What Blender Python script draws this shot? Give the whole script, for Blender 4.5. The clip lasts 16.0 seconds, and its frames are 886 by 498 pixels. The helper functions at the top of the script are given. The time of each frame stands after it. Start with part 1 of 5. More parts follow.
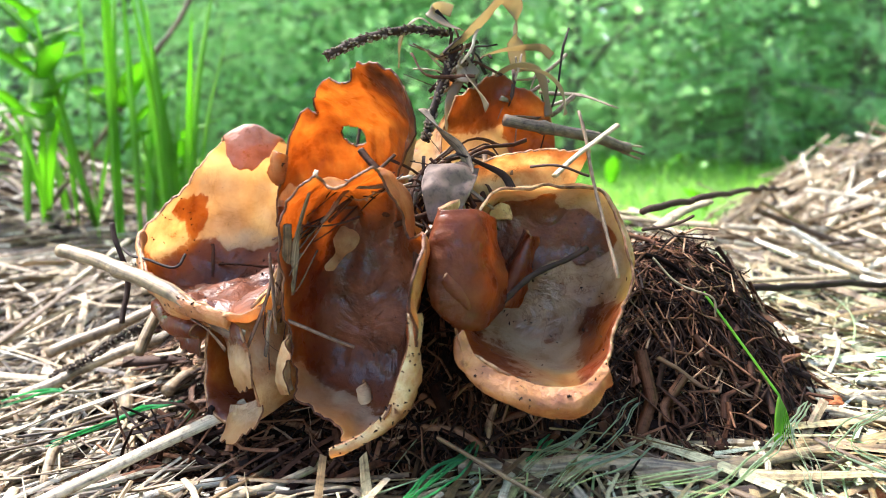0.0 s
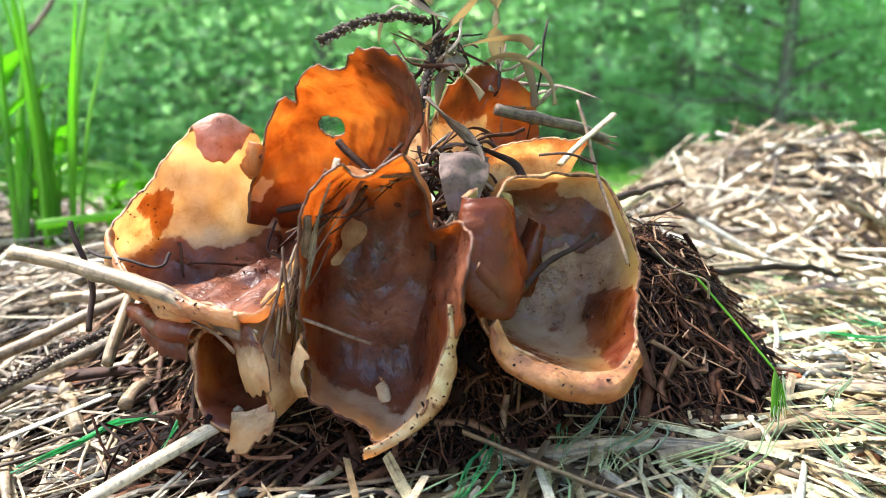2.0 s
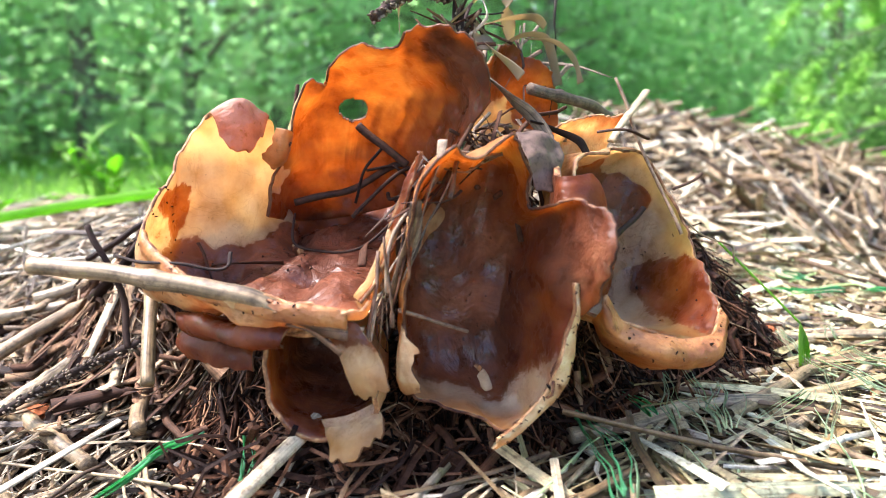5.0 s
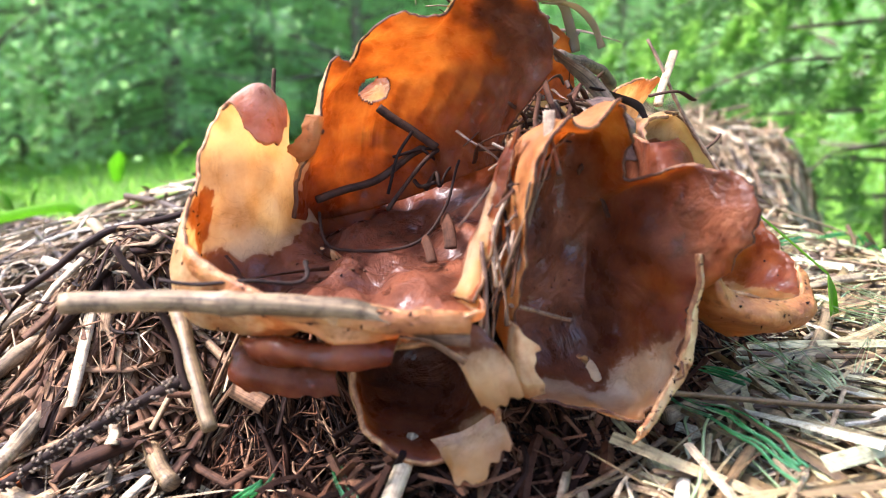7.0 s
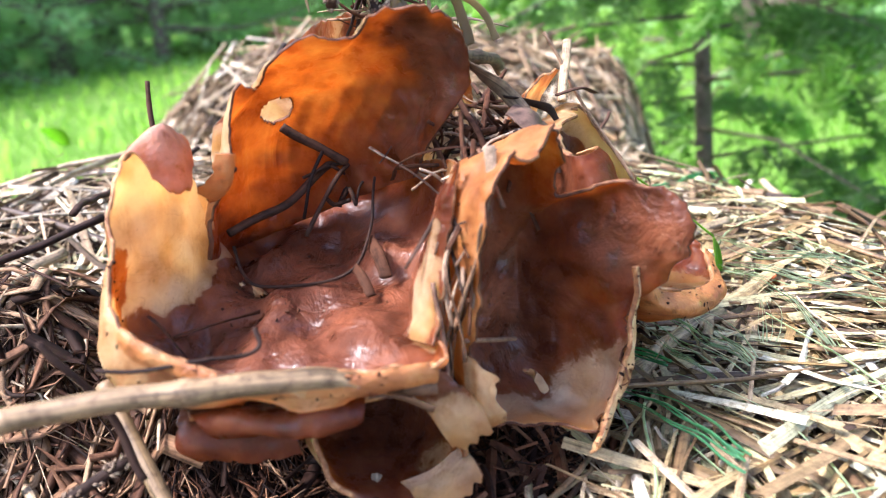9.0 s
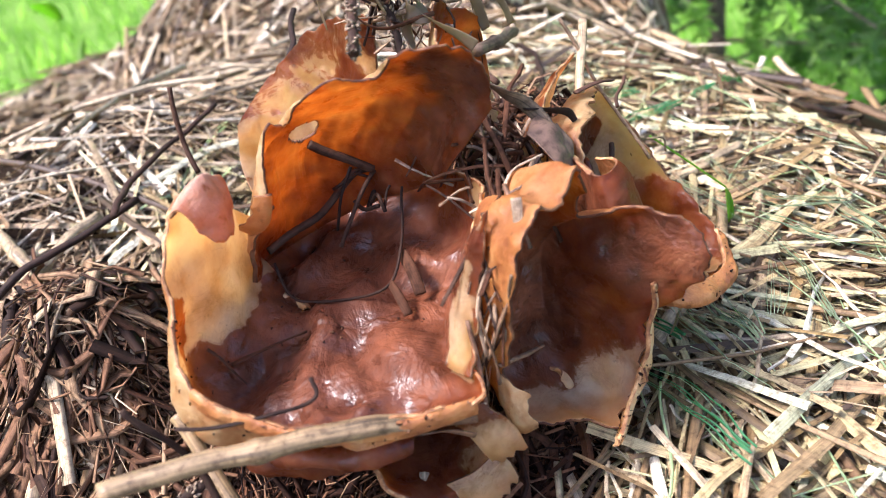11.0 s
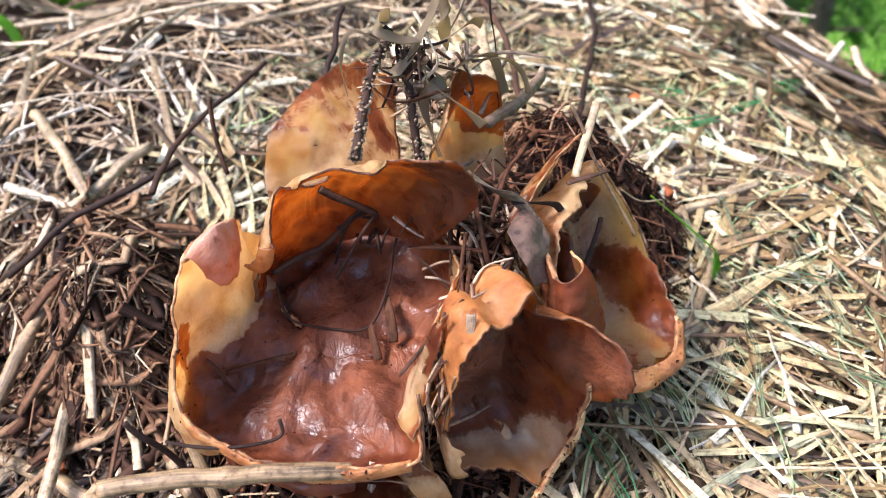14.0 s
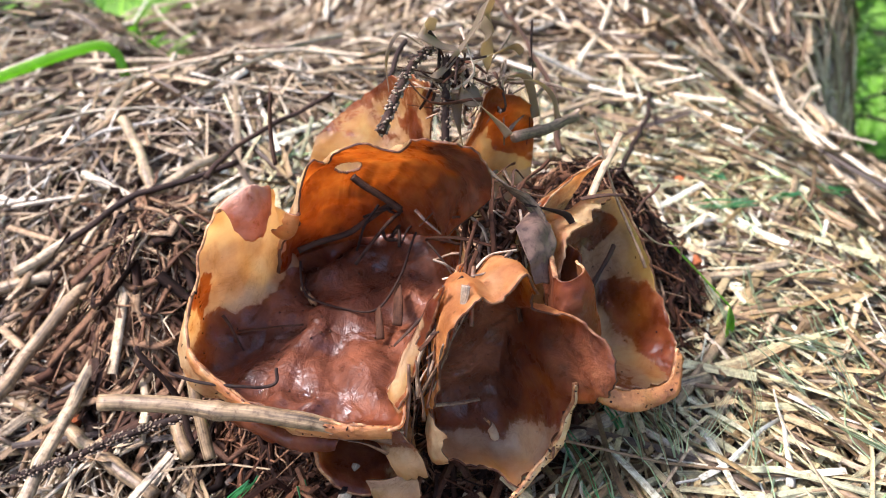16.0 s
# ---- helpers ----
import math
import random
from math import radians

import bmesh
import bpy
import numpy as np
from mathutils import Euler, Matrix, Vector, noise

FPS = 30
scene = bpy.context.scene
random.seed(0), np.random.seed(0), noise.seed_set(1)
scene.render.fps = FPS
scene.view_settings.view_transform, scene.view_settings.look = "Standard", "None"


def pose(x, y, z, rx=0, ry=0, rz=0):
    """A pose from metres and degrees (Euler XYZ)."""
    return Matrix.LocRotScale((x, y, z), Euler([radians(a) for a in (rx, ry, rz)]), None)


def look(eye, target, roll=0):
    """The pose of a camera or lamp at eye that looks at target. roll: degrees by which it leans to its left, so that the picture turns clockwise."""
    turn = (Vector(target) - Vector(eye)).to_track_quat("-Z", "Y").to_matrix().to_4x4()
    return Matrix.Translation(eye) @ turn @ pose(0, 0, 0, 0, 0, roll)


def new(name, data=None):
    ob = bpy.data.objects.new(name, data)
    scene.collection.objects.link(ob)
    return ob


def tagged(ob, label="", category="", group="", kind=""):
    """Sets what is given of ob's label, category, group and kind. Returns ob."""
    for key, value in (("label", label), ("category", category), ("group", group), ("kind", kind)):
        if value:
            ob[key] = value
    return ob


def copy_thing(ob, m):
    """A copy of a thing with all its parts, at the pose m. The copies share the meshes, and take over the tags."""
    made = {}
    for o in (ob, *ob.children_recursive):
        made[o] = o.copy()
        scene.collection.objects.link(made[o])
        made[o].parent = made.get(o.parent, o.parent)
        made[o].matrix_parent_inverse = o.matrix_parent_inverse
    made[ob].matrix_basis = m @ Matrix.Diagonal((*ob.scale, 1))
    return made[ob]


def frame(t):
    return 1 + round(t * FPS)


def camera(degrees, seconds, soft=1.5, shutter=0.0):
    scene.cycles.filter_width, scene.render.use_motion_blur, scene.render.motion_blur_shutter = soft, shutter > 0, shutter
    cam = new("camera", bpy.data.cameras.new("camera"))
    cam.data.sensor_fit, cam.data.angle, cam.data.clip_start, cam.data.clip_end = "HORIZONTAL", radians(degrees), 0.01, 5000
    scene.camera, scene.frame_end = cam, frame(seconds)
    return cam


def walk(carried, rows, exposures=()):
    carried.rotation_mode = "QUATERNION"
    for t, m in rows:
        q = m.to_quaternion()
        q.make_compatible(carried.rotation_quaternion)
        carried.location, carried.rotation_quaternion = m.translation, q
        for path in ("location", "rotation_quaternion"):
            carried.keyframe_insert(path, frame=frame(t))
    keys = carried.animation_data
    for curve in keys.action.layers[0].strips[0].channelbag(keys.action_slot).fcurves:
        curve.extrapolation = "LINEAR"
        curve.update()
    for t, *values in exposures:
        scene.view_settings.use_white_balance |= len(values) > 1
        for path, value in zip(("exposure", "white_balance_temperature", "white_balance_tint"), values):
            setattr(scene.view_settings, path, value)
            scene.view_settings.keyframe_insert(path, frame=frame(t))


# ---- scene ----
import itertools

cam = camera(56.7, 16.0, 0.95)
PATH = [
    (0, (0.008, 0.012, 0.095), (-0.012, 1.984, -0.235), -0.1),
    (0.5, (0.002, 0.011, 0.093), (0.073, 1.988, -0.204), -0.3),
    (1, (-0.008, 0.012, 0.092), (0.163, 1.983, -0.195), -0.4),
    (1.5, (-0.022, 0.015, 0.091), (0.238, 1.975, -0.209), -0.2),
    (2, (-0.037, 0.02, 0.091), (0.316, 1.962, -0.233), 0.2),
    (2.5, (-0.054, 0.026, 0.089), (0.405, 1.943, -0.248), 0.5),
    (3, (-0.07, 0.035, 0.09), (0.491, 1.923, -0.255), 0.7),
    (3.5, (-0.08, 0.039, 0.088), (0.557, 1.902, -0.264), 1.0),
    (4, (-0.09, 0.042, 0.09), (0.612, 1.882, -0.255), 1.0),
    (4.5, (-0.099, 0.042, 0.092), (0.67, 1.857, -0.25), 0.1),
    (5, (-0.109, 0.049, 0.089), (0.733, 1.828, -0.264), -1.0),
    (5.2, (-0.116, 0.055, 0.086), (0.76, 1.816, -0.275), -1.3),
    (7.3, (-0.157, 0.104, 0.089), (1.101, 1.603, -0.321), -4.9),
    (7.5, (-0.16, 0.106, 0.09), (1.14, 1.567, -0.33), -5.1),
    (8, (-0.16, 0.116, 0.096), (1.233, 1.473, -0.37), -5.5),
    (8.2, (-0.16, 0.118, 0.099), (1.259, 1.44, -0.393), -5.8),
    (10.3, (-0.155, 0.127, 0.146), (1.166, 1.326, -0.759), -10.9),
    (10.5, (-0.153, 0.127, 0.15), (1.145, 1.324, -0.789), -11.4),
    (11, (-0.152, 0.127, 0.164), (1.094, 1.316, -0.853), -11.8),
    (11.5, (-0.147, 0.128, 0.175), (1.055, 1.31, -0.901), -12.7),
    (12, (-0.142, 0.131, 0.187), (1.01, 1.308, -0.947), -12.8),
    (12.5, (-0.135, 0.13, 0.196), (0.975, 1.292, -0.995), -11.2),
    (13, (-0.131, 0.122, 0.21), (0.927, 1.279, -1.031), -9.0),
    (13.5, (-0.127, 0.119, 0.224), (0.868, 1.282, -1.064), -7.6),
    (14, (-0.119, 0.115, 0.228), (0.817, 1.286, -1.096), -6.0),
    (14.5, (-0.115, 0.107, 0.224), (0.781, 1.313, -1.096), -4.3),
    (15, (-0.118, 0.099, 0.217), (0.775, 1.366, -1.047), -2.7),
    (15.5, (-0.123, 0.088, 0.214), (0.791, 1.429, -0.956), -1.6),
    (16, (-0.129, 0.078, 0.205), (0.801, 1.484, -0.873), -1.1),
]
walk(cam, [(t, look(eye, target, roll)) for t, eye, target, roll in PATH],
     exposures=[(0, 2.48, 6300, 12), (3, 2.5, 6250, 10), (5, 2.42, 6250, 18), (8, 2.3, 6200, 25), (10.5, 2.03, 6250, 25), (12, 1.86, 6300, 24), (16, 1.82, 6300, 24)])

cam.data.dof.use_dof = True
cam.data.dof.focus_distance = 0.235
cam.data.dof.aperture_fstop = 16.0

# ---- world and light ----
world = bpy.data.worlds.new("sky")
scene.world = world
world.use_nodes = True
wn = world.node_tree.nodes
sky = wn.new("ShaderNodeTexSky")
sky.sky_type = "NISHITA"
sky.sun_disc = False
sky.sun_elevation = radians(58)
sky.sun_rotation = radians(-52)
sky.air_density, sky.dust_density = 1.0, 2.5
world.node_tree.links.new(sky.outputs[0], wn["Background"].inputs[0])
wn["Background"].inputs[1].default_value = 0.15
sun_data = bpy.data.lights.new("sun", "SUN")
sun_data.energy, sun_data.angle, sun_data.color = 2.4, radians(14), (1.0, 0.965, 0.91)
sun = new("sun", sun_data)
sun.matrix_world = look((-1.4, 1.35, 2.8), (0, 0.25, 0.05))

# ---- materials ----


def nodes_of(name):
    m = bpy.data.materials.new(name)
    m.use_nodes = True
    nt = m.node_tree
    return m, nt, nt.nodes["Principled BSDF"]


def add(nt, kind, **values):
    n = nt.nodes.new(kind)
    for key, v in values.items():
        n.inputs[key].default_value = v
    return n


def ramp(nt, fac, stops):
    r = nt.nodes.new("ShaderNodeValToRGB")
    e = r.color_ramp.elements
    while len(e) < len(stops):
        e.new(0.5)
    for el, (p, c) in zip(e, stops):
        el.position, el.color = p, (*c, 1)
    nt.links.new(fac, r.inputs[0])
    return r.outputs[0]


def noise_tex(nt, scale, detail=4.0, rough=0.55, coords="Object", stretch=None, distort=0.0):
    tc = nt.nodes.new("ShaderNodeTexCoord")
    out = tc.outputs[coords]
    if stretch:
        mp = nt.nodes.new("ShaderNodeMapping")
        mp.inputs["Scale"].default_value = stretch
        nt.links.new(out, mp.inputs[0])
        out = mp.outputs[0]
    n = add(nt, "ShaderNodeTexNoise", Scale=scale, Detail=detail, Roughness=rough, Distortion=distort)
    nt.links.new(out, n.inputs["Vector"])
    return n.outputs[0]


def mixc(nt, fac, a, b, blend="MIX"):
    m = nt.nodes.new("ShaderNodeMix")
    m.data_type, m.blend_type = "RGBA", blend
    for sock, v in ((m.inputs[0], fac), (m.inputs[6], a), (m.inputs[7], b)):
        if hasattr(v, "is_output"):
            nt.links.new(v, sock)
        elif isinstance(v, (int, float)):
            sock.default_value = v
        else:
            sock.default_value = (*v, 1)
    return m.outputs[2]


def maths(nt, op, a, b=0.0, clamp=False):
    m = nt.nodes.new("ShaderNodeMath")
    m.operation, m.use_clamp = op, clamp
    for sock, v in zip(m.inputs, (a, b)):
        if hasattr(v, "is_output"):
            nt.links.new(v, sock)
        else:
            sock.default_value = v
    return m.outputs[0]


def bump(nt, bsdf, height, strength, distance):
    b = add(nt, "ShaderNodeBump", Strength=strength, Distance=distance)
    nt.links.new(height, b.inputs["Height"])
    nt.links.new(b.outputs[0], bsdf.inputs["Normal"])


def attr(nt, name):
    a = nt.nodes.new("ShaderNodeAttribute")
    a.attribute_name = name
    return a.outputs["Fac"]


def island(nt):
    return nt.nodes.new("ShaderNodeNewGeometry").outputs["Random Per Island"]


def per_object(nt):
    return nt.nodes.new("ShaderNodeObjectInfo").outputs["Random"]


def flesh(name, inner, warm=False):
    """Thin, moist cup-fungus flesh: brown skin that has peeled in patches down to pale tissue; light shines through it."""
    m, nt, p = nodes_of(name)
    big = noise_tex(nt, 34, 7, 0.66, distort=0.8)
    wide = noise_tex(nt, 24, 3, 0.5)
    mid = noise_tex(nt, 150, 5, 0.6)
    fine = noise_tex(nt, 900, 3, 0.6)
    rimness = attr(nt, "rim")
    if inner:
        tone = maths(nt, "ADD", maths(nt, "MULTIPLY", mid, 0.4), maths(nt, "MULTIPLY", noise_tex(nt, 46, 5, 0.62), 0.6))
        skin = ramp(nt, tone, [(0.32, (0.030, 0.009, 0.006)), (0.46, (0.082, 0.027, 0.013)), (0.57, (0.150, 0.049, 0.022)), (0.70, (0.225, 0.088, 0.043))])
        mauve = ramp(nt, tone, [(0.32, (0.040, 0.014, 0.010)), (0.5, (0.098, 0.039, 0.026)), (0.7, (0.175, 0.082, 0.057))])
        skin = mixc(nt, ramp(nt, wide, [(0.46, (0, 0, 0)), (0.60, (0.35, 0.35, 0.35))]), skin, mauve)
        cream = ramp(nt, tone, [(0.34, (0.24, 0.135, 0.058)), (0.46, (0.48, 0.36, 0.20)), (0.60, (0.70, 0.60, 0.42))])
        tissue = ramp(nt, tone, [(0.32, (0.11, 0.055, 0.028)), (0.5, (0.215, 0.130, 0.072)), (0.66, (0.33, 0.235, 0.140))])
        pale = mixc(nt, ramp(nt, rimness, [(0.50, (0, 0, 0)), (0.95, (1, 1, 1))]), tissue, cream)
        edge_noise = maths(nt, "ADD", maths(nt, "MULTIPLY", maths(nt, "SUBTRACT", big, 0.5), 0.55), maths(nt, "MULTIPLY", maths(nt, "SUBTRACT", noise_tex(nt, 130, 4, 0.6, distort=1.2), 0.5), 0.40))
        cracks = ramp(nt, noise_tex(nt, 52, 5, 0.6, distort=1.6), [(0.485, (1, 1, 1)), (0.497, (0.50, 0.32, 0.20)), (0.503, (0.50, 0.32, 0.20)), (0.515, (1, 1, 1))])
        pale = mixc(nt, 0.8, pale, mixc(nt, 1.0, pale, cracks, "MULTIPLY"))
        level = maths(nt, "ADD", maths(nt, "ADD", edge_noise, attr(nt, "peel")), maths(nt, "MULTIPLY", maths(nt, "SUBTRACT", mid, 0.5), 0.12))
        mask = ramp(nt, level, [(0.40, (0, 0, 0)), (0.47, (0.25, 0.25, 0.25)), (0.50, (0.75, 0.75, 0.75)), (0.60, (1, 1, 1))])
        torn = ramp(nt, level, [(0.38, (1, 1, 1)), (0.465, (0.55, 0.45, 0.4)), (0.48, (1, 1, 1))])
        colour = mixc(nt, 1.0, mixc(nt, mask, skin, pale), torn, "MULTIPLY")
        glow = mixc(nt, mask, ramp(nt, tone, [(0.32, (0.30, 0.070, 0.013)), (0.5, (0.70, 0.24, 0.040)), (0.68, (0.90, 0.45, 0.11))]), ramp(nt, tone, [(0.35, (0.82, 0.60, 0.32)), (0.6, (0.96, 0.88, 0.70))]))
        rim = ramp(nt, maths(nt, "ADD", rimness, maths(nt, "MULTIPLY", maths(nt, "SUBTRACT", mid, 0.5), 0.35)), [(0.93, (0, 0, 0)), (1.02, (1, 1, 1))])
        colour = mixc(nt, maths(nt, "MULTIPLY", rim, 0.5), colour, ramp(nt, big, [(0.42, (0.030, 0.010, 0.007)), (0.54, (0.14, 0.052, 0.026)), (0.68, (0.42, 0.25, 0.13))]))
        veins = ramp(nt, noise_tex(nt, 300, 5, 0.7, distort=2.0), [(0.36, (0.66, 0.58, 0.54)), (0.50, (1, 1, 1)), (0.66, (1.18, 1.13, 1.08))])
        colour = mixc(nt, 0.5, colour, mixc(nt, 1.0, colour, veins, "MULTIPLY"))
        specks = ramp(nt, noise_tex(nt, 620, 2, 0.5), [(0.70, (1, 1, 1)), (0.74, (0.25, 0.16, 0.12))])
        colour = mixc(nt, 1.0, colour, specks, "MULTIPLY")
        nt.links.new(ramp(nt, mid, [(0.38, (0.40,) * 3), (0.52, (0.14,) * 3)]), p.inputs["Specular IOR Level"])
        nt.links.new(ramp(nt, mid, [(0.38, (0.20,) * 3), (0.54, (0.46,) * 3)]), p.inputs["Roughness"])
        bump(nt, p, maths(nt, "ADD", maths(nt, "ADD", maths(nt, "MULTIPLY", noise_tex(nt, 75, 4, 0.55, distort=1.2), 1.6), maths(nt, "MULTIPLY", mid, 0.7)), maths(nt, "ADD", maths(nt, "MULTIPLY", fine, 0.14), maths(nt, "MULTIPLY", mask, -0.22))), 0.75, 0.0016)
    else:
        tone = maths(nt, "ADD", maths(nt, "MULTIPLY", big, 0.6), maths(nt, "MULTIPLY", mid, 0.4))
        colour = ramp(nt, tone, [(0.36, (0.22, 0.085, 0.030)), (0.46, (0.42, 0.23, 0.090)), (0.54, (0.58, 0.42, 0.21)), (0.64, (0.70, 0.60, 0.38))])
        glow = ramp(nt, tone, [(0.34, (0.62, 0.22, 0.04)), (0.62, (0.88, 0.58, 0.25))])
        if warm == "lilac":
            # lavender skin with the orange of light shining through mixed into its colour
            colour = ramp(nt, tone, [(0.36, (0.22, 0.075, 0.030)), (0.48, (0.36, 0.155, 0.080)), (0.60, (0.46, 0.27, 0.20))])
            glow = ramp(nt, tone, [(0.34, (0.70, 0.20, 0.03)), (0.62, (0.92, 0.42, 0.08))])
        elif warm:
            colour = ramp(nt, tone, [(0.36, (0.17, 0.050, 0.016)), (0.50, (0.42, 0.165, 0.048)), (0.66, (0.58, 0.32, 0.13))])
        dirt = ramp(nt, noise_tex(nt, 260, 6, 0.72), [(0.57, (1, 1, 1)), (0.65, (0.22, 0.12, 0.07))])
        colour = mixc(nt, 1.0, colour, dirt, "MULTIPLY")
        p.inputs["Roughness"].default_value = 0.5
        bump(nt, p, maths(nt, "ADD", maths(nt, "MULTIPLY", noise_tex(nt, 75, 4, 0.55), 1.4), maths(nt, "ADD", mid, maths(nt, "MULTIPLY", fine, 0.4))), 0.7, 0.0013)
    nt.links.new(colour, p.inputs["Base Color"])
    t = nt.nodes.new("ShaderNodeBsdfTranslucent")
    nt.links.new(glow, t.inputs[0])
    mx = add(nt, "ShaderNodeMixShader", Fac=0.4)
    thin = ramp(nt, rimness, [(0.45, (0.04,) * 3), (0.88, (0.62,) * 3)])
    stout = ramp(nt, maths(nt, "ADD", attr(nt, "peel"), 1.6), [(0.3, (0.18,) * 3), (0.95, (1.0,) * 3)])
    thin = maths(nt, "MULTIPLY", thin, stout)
    if inner:
        thin = maths(nt, "MULTIPLY", thin, maths(nt, "ADD", maths(nt, "MULTIPLY", mask, 0.55), 1.0))
    nt.links.new(maths(nt, "MULTIPLY", thin, ramp(nt, big, [(0.36, (0.65,) * 3), (0.60, (1.0,) * 3)]), True), mx.inputs[0])
    nt.links.new(p.outputs[0], mx.inputs[1])
    nt.links.new(t.outputs[0], mx.inputs[2])
    nt.links.new(mx.outputs[0], nt.nodes["Material Output"].inputs[0])
    return m


def fibre(name, stops, rand, rough=0.55, grain=0.5, spec=0.4):
    """Dry stalks: one colour for each, streaked along its length."""
    m, nt, p = nodes_of(name)
    base = ramp(nt, island(nt) if rand == "island" else per_object(nt), stops)
    streak = noise_tex(nt, 1.0, 3, 0.6, "UV", (4, 16, 1))
    blotch = noise_tex(nt, 55, 4, 0.6)
    shade = ramp(nt, maths(nt, "ADD", maths(nt, "MULTIPLY", streak, 0.6), maths(nt, "MULTIPLY", blotch, 0.4)), [(0.34, (1 - grain * 1.5,) * 3), (0.62, (1.0, 1.0, 1.0))])
    colour = mixc(nt, 1.0, base, shade, "MULTIPLY")
    wear = ramp(nt, noise_tex(nt, 420, 4, 0.7), [(0.36, (0.35, 0.28, 0.22)), (0.50, (1, 1, 1)), (0.66, (1.25, 1.25, 1.2))])
    colour = mixc(nt, 0.75, colour, mixc(nt, 1.0, colour, wear, "MULTIPLY"))
    nt.links.new(colour, p.inputs["Base Color"])
    p.inputs["Roughness"].default_value = rough
    p.inputs["Specular IOR Level"].default_value = spec
    bump(nt, p, streak, 0.4, 0.0004)
    return m


def leafy(name, a, b, scale=3.0, rand="island"):
    m, nt, p = nodes_of(name)
    r = island(nt) if rand == "island" else per_object(nt)
    colour = ramp(nt, r, [(0.0, a), (1.0, b)])
    colour = mixc(nt, 0.5, colour, ramp(nt, noise_tex(nt, scale, 3), [(0.3, a), (0.7, b)]))
    nt.links.new(colour, p.inputs["Base Color"])
    p.inputs["Roughness"].default_value = 0.5
    t = nt.nodes.new("ShaderNodeBsdfTranslucent")
    nt.links.new(mixc(nt, 1.0, colour, (1.6, 1.64, 1.32), "MULTIPLY"), t.inputs[0])
    mx = add(nt, "ShaderNodeMixShader", Fac=0.70)
    nt.links.new(p.outputs[0], mx.inputs[1])
    nt.links.new(t.outputs[0], mx.inputs[2])
    nt.links.new(mx.outputs[0], nt.nodes["Material Output"].inputs[0])
    return m


def earth(name, stops, scale, rough=0.95, height=0.004, spec=0.15):
    m, nt, p = nodes_of(name)
    n1, n2 = noise_tex(nt, scale, 8, 0.7), noise_tex(nt, scale * 7, 4, 0.6)
    nt.links.new(ramp(nt, maths(nt, "ADD", maths(nt, "MULTIPLY", n1, 0.6), maths(nt, "MULTIPLY", n2, 0.4)), stops), p.inputs["Base Color"])
    p.inputs["Roughness"].default_value = rough
    p.inputs["Specular IOR Level"].default_value = spec
    bump(nt, p, maths(nt, "ADD", n1, maths(nt, "MULTIPLY", n2, 0.4)), 0.8, height)
    return m


INNER, OUTER = flesh("moist brown fungus skin", True), flesh("mealy fungus outside", False)
LIP = flesh("orange fungus outside", False, True)
EDGE = earth("fungus flesh at the torn edge", [(0.40, (0.070, 0.028, 0.015)), (0.50, (0.22, 0.100, 0.045)), (0.58, (0.45, 0.26, 0.12)), (0.68, (0.66, 0.50, 0.32))], 60, 0.5, 0.0008)
DARKEDGE = earth("dark fungus edge", [(0.40, (0.035, 0.013, 0.009)), (0.52, (0.10, 0.040, 0.020)), (0.62, (0.24, 0.12, 0.055)), (0.70, (0.46, 0.30, 0.17))], 50, 0.5, 0.0008)
LILAC = flesh("lavender fungus skin with orange backlight", False, "lilac")
PEG = fibre("needle pegs", [(0.0, (0.07, 0.045, 0.03)), (1.0, (0.34, 0.26, 0.18))], "island", 0.7, 0.4, 0.2)
STRAW_STOPS = [(0.0, (0.030, 0.017, 0.009)), (0.18, (0.13, 0.075, 0.034)), (0.42, (0.30, 0.20, 0.098)), (0.70, (0.50, 0.385, 0.23)), (0.9, (0.63, 0.54, 0.38)), (1.0, (0.78, 0.72, 0.57))]
STRAW = fibre("dry straw", STRAW_STOPS, "island")
STRAW_ONE = fibre("dry straw stalk", STRAW_STOPS, "object")
HAY = fibre("flattened hay", [(0.0, (0.07, 0.042, 0.018)), (0.22, (0.30, 0.20, 0.080)), (0.5, (0.54, 0.44, 0.23)), (0.8, (0.49, 0.49, 0.26)), (1.0, (0.72, 0.70, 0.54))], "island")
MULCH = fibre("dark rotten fibre", [(0.0, (0.008, 0.004, 0.003)), (0.45, (0.038, 0.016, 0.009)), (0.70, (0.125, 0.052, 0.026)), (0.9, (0.24, 0.115, 0.060)), (1.0, (0.42, 0.27, 0.16))], "island", 0.75, 0.4, 0.12)
TWIG = fibre("brown twig bark", [(0.0, (0.020, 0.010, 0.007)), (1.0, (0.085, 0.042, 0.025))], "object", 0.75, 0.5, 0.2)
ROTTEN = fibre("brown rotten straw", [(0.0, (0.016, 0.008, 0.005)), (0.28, (0.085, 0.038, 0.020)), (0.55, (0.21, 0.110, 0.058)), (0.80, (0.38, 0.25, 0.14)), (1.0, (0.58, 0.46, 0.30))], "island", 0.7, 0.5, 0.15)
GREYWOOD = fibre("weathered grey stalk", [(0.0, (0.18, 0.115, 0.072)), (1.0, (0.42, 0.31, 0.205))], "object", 0.7, 0.6)
RIBBON = fibre("dry leaf ribbon", [(0.0, (0.19, 0.090, 0.045)), (0.5, (0.40, 0.25, 0.145)), (1.0, (0.64, 0.50, 0.35))], "object", 0.6, 0.65)
CREAM = fibre("pale straw stalk", [(0.0, (0.30, 0.20, 0.10)), (1.0, (0.48, 0.37, 0.22))], "object", 0.5, 0.62)
DRYLEAF = leafy("thin dry leaf", (0.20, 0.150, 0.102), (0.34, 0.280, 0.210), 90, "object")
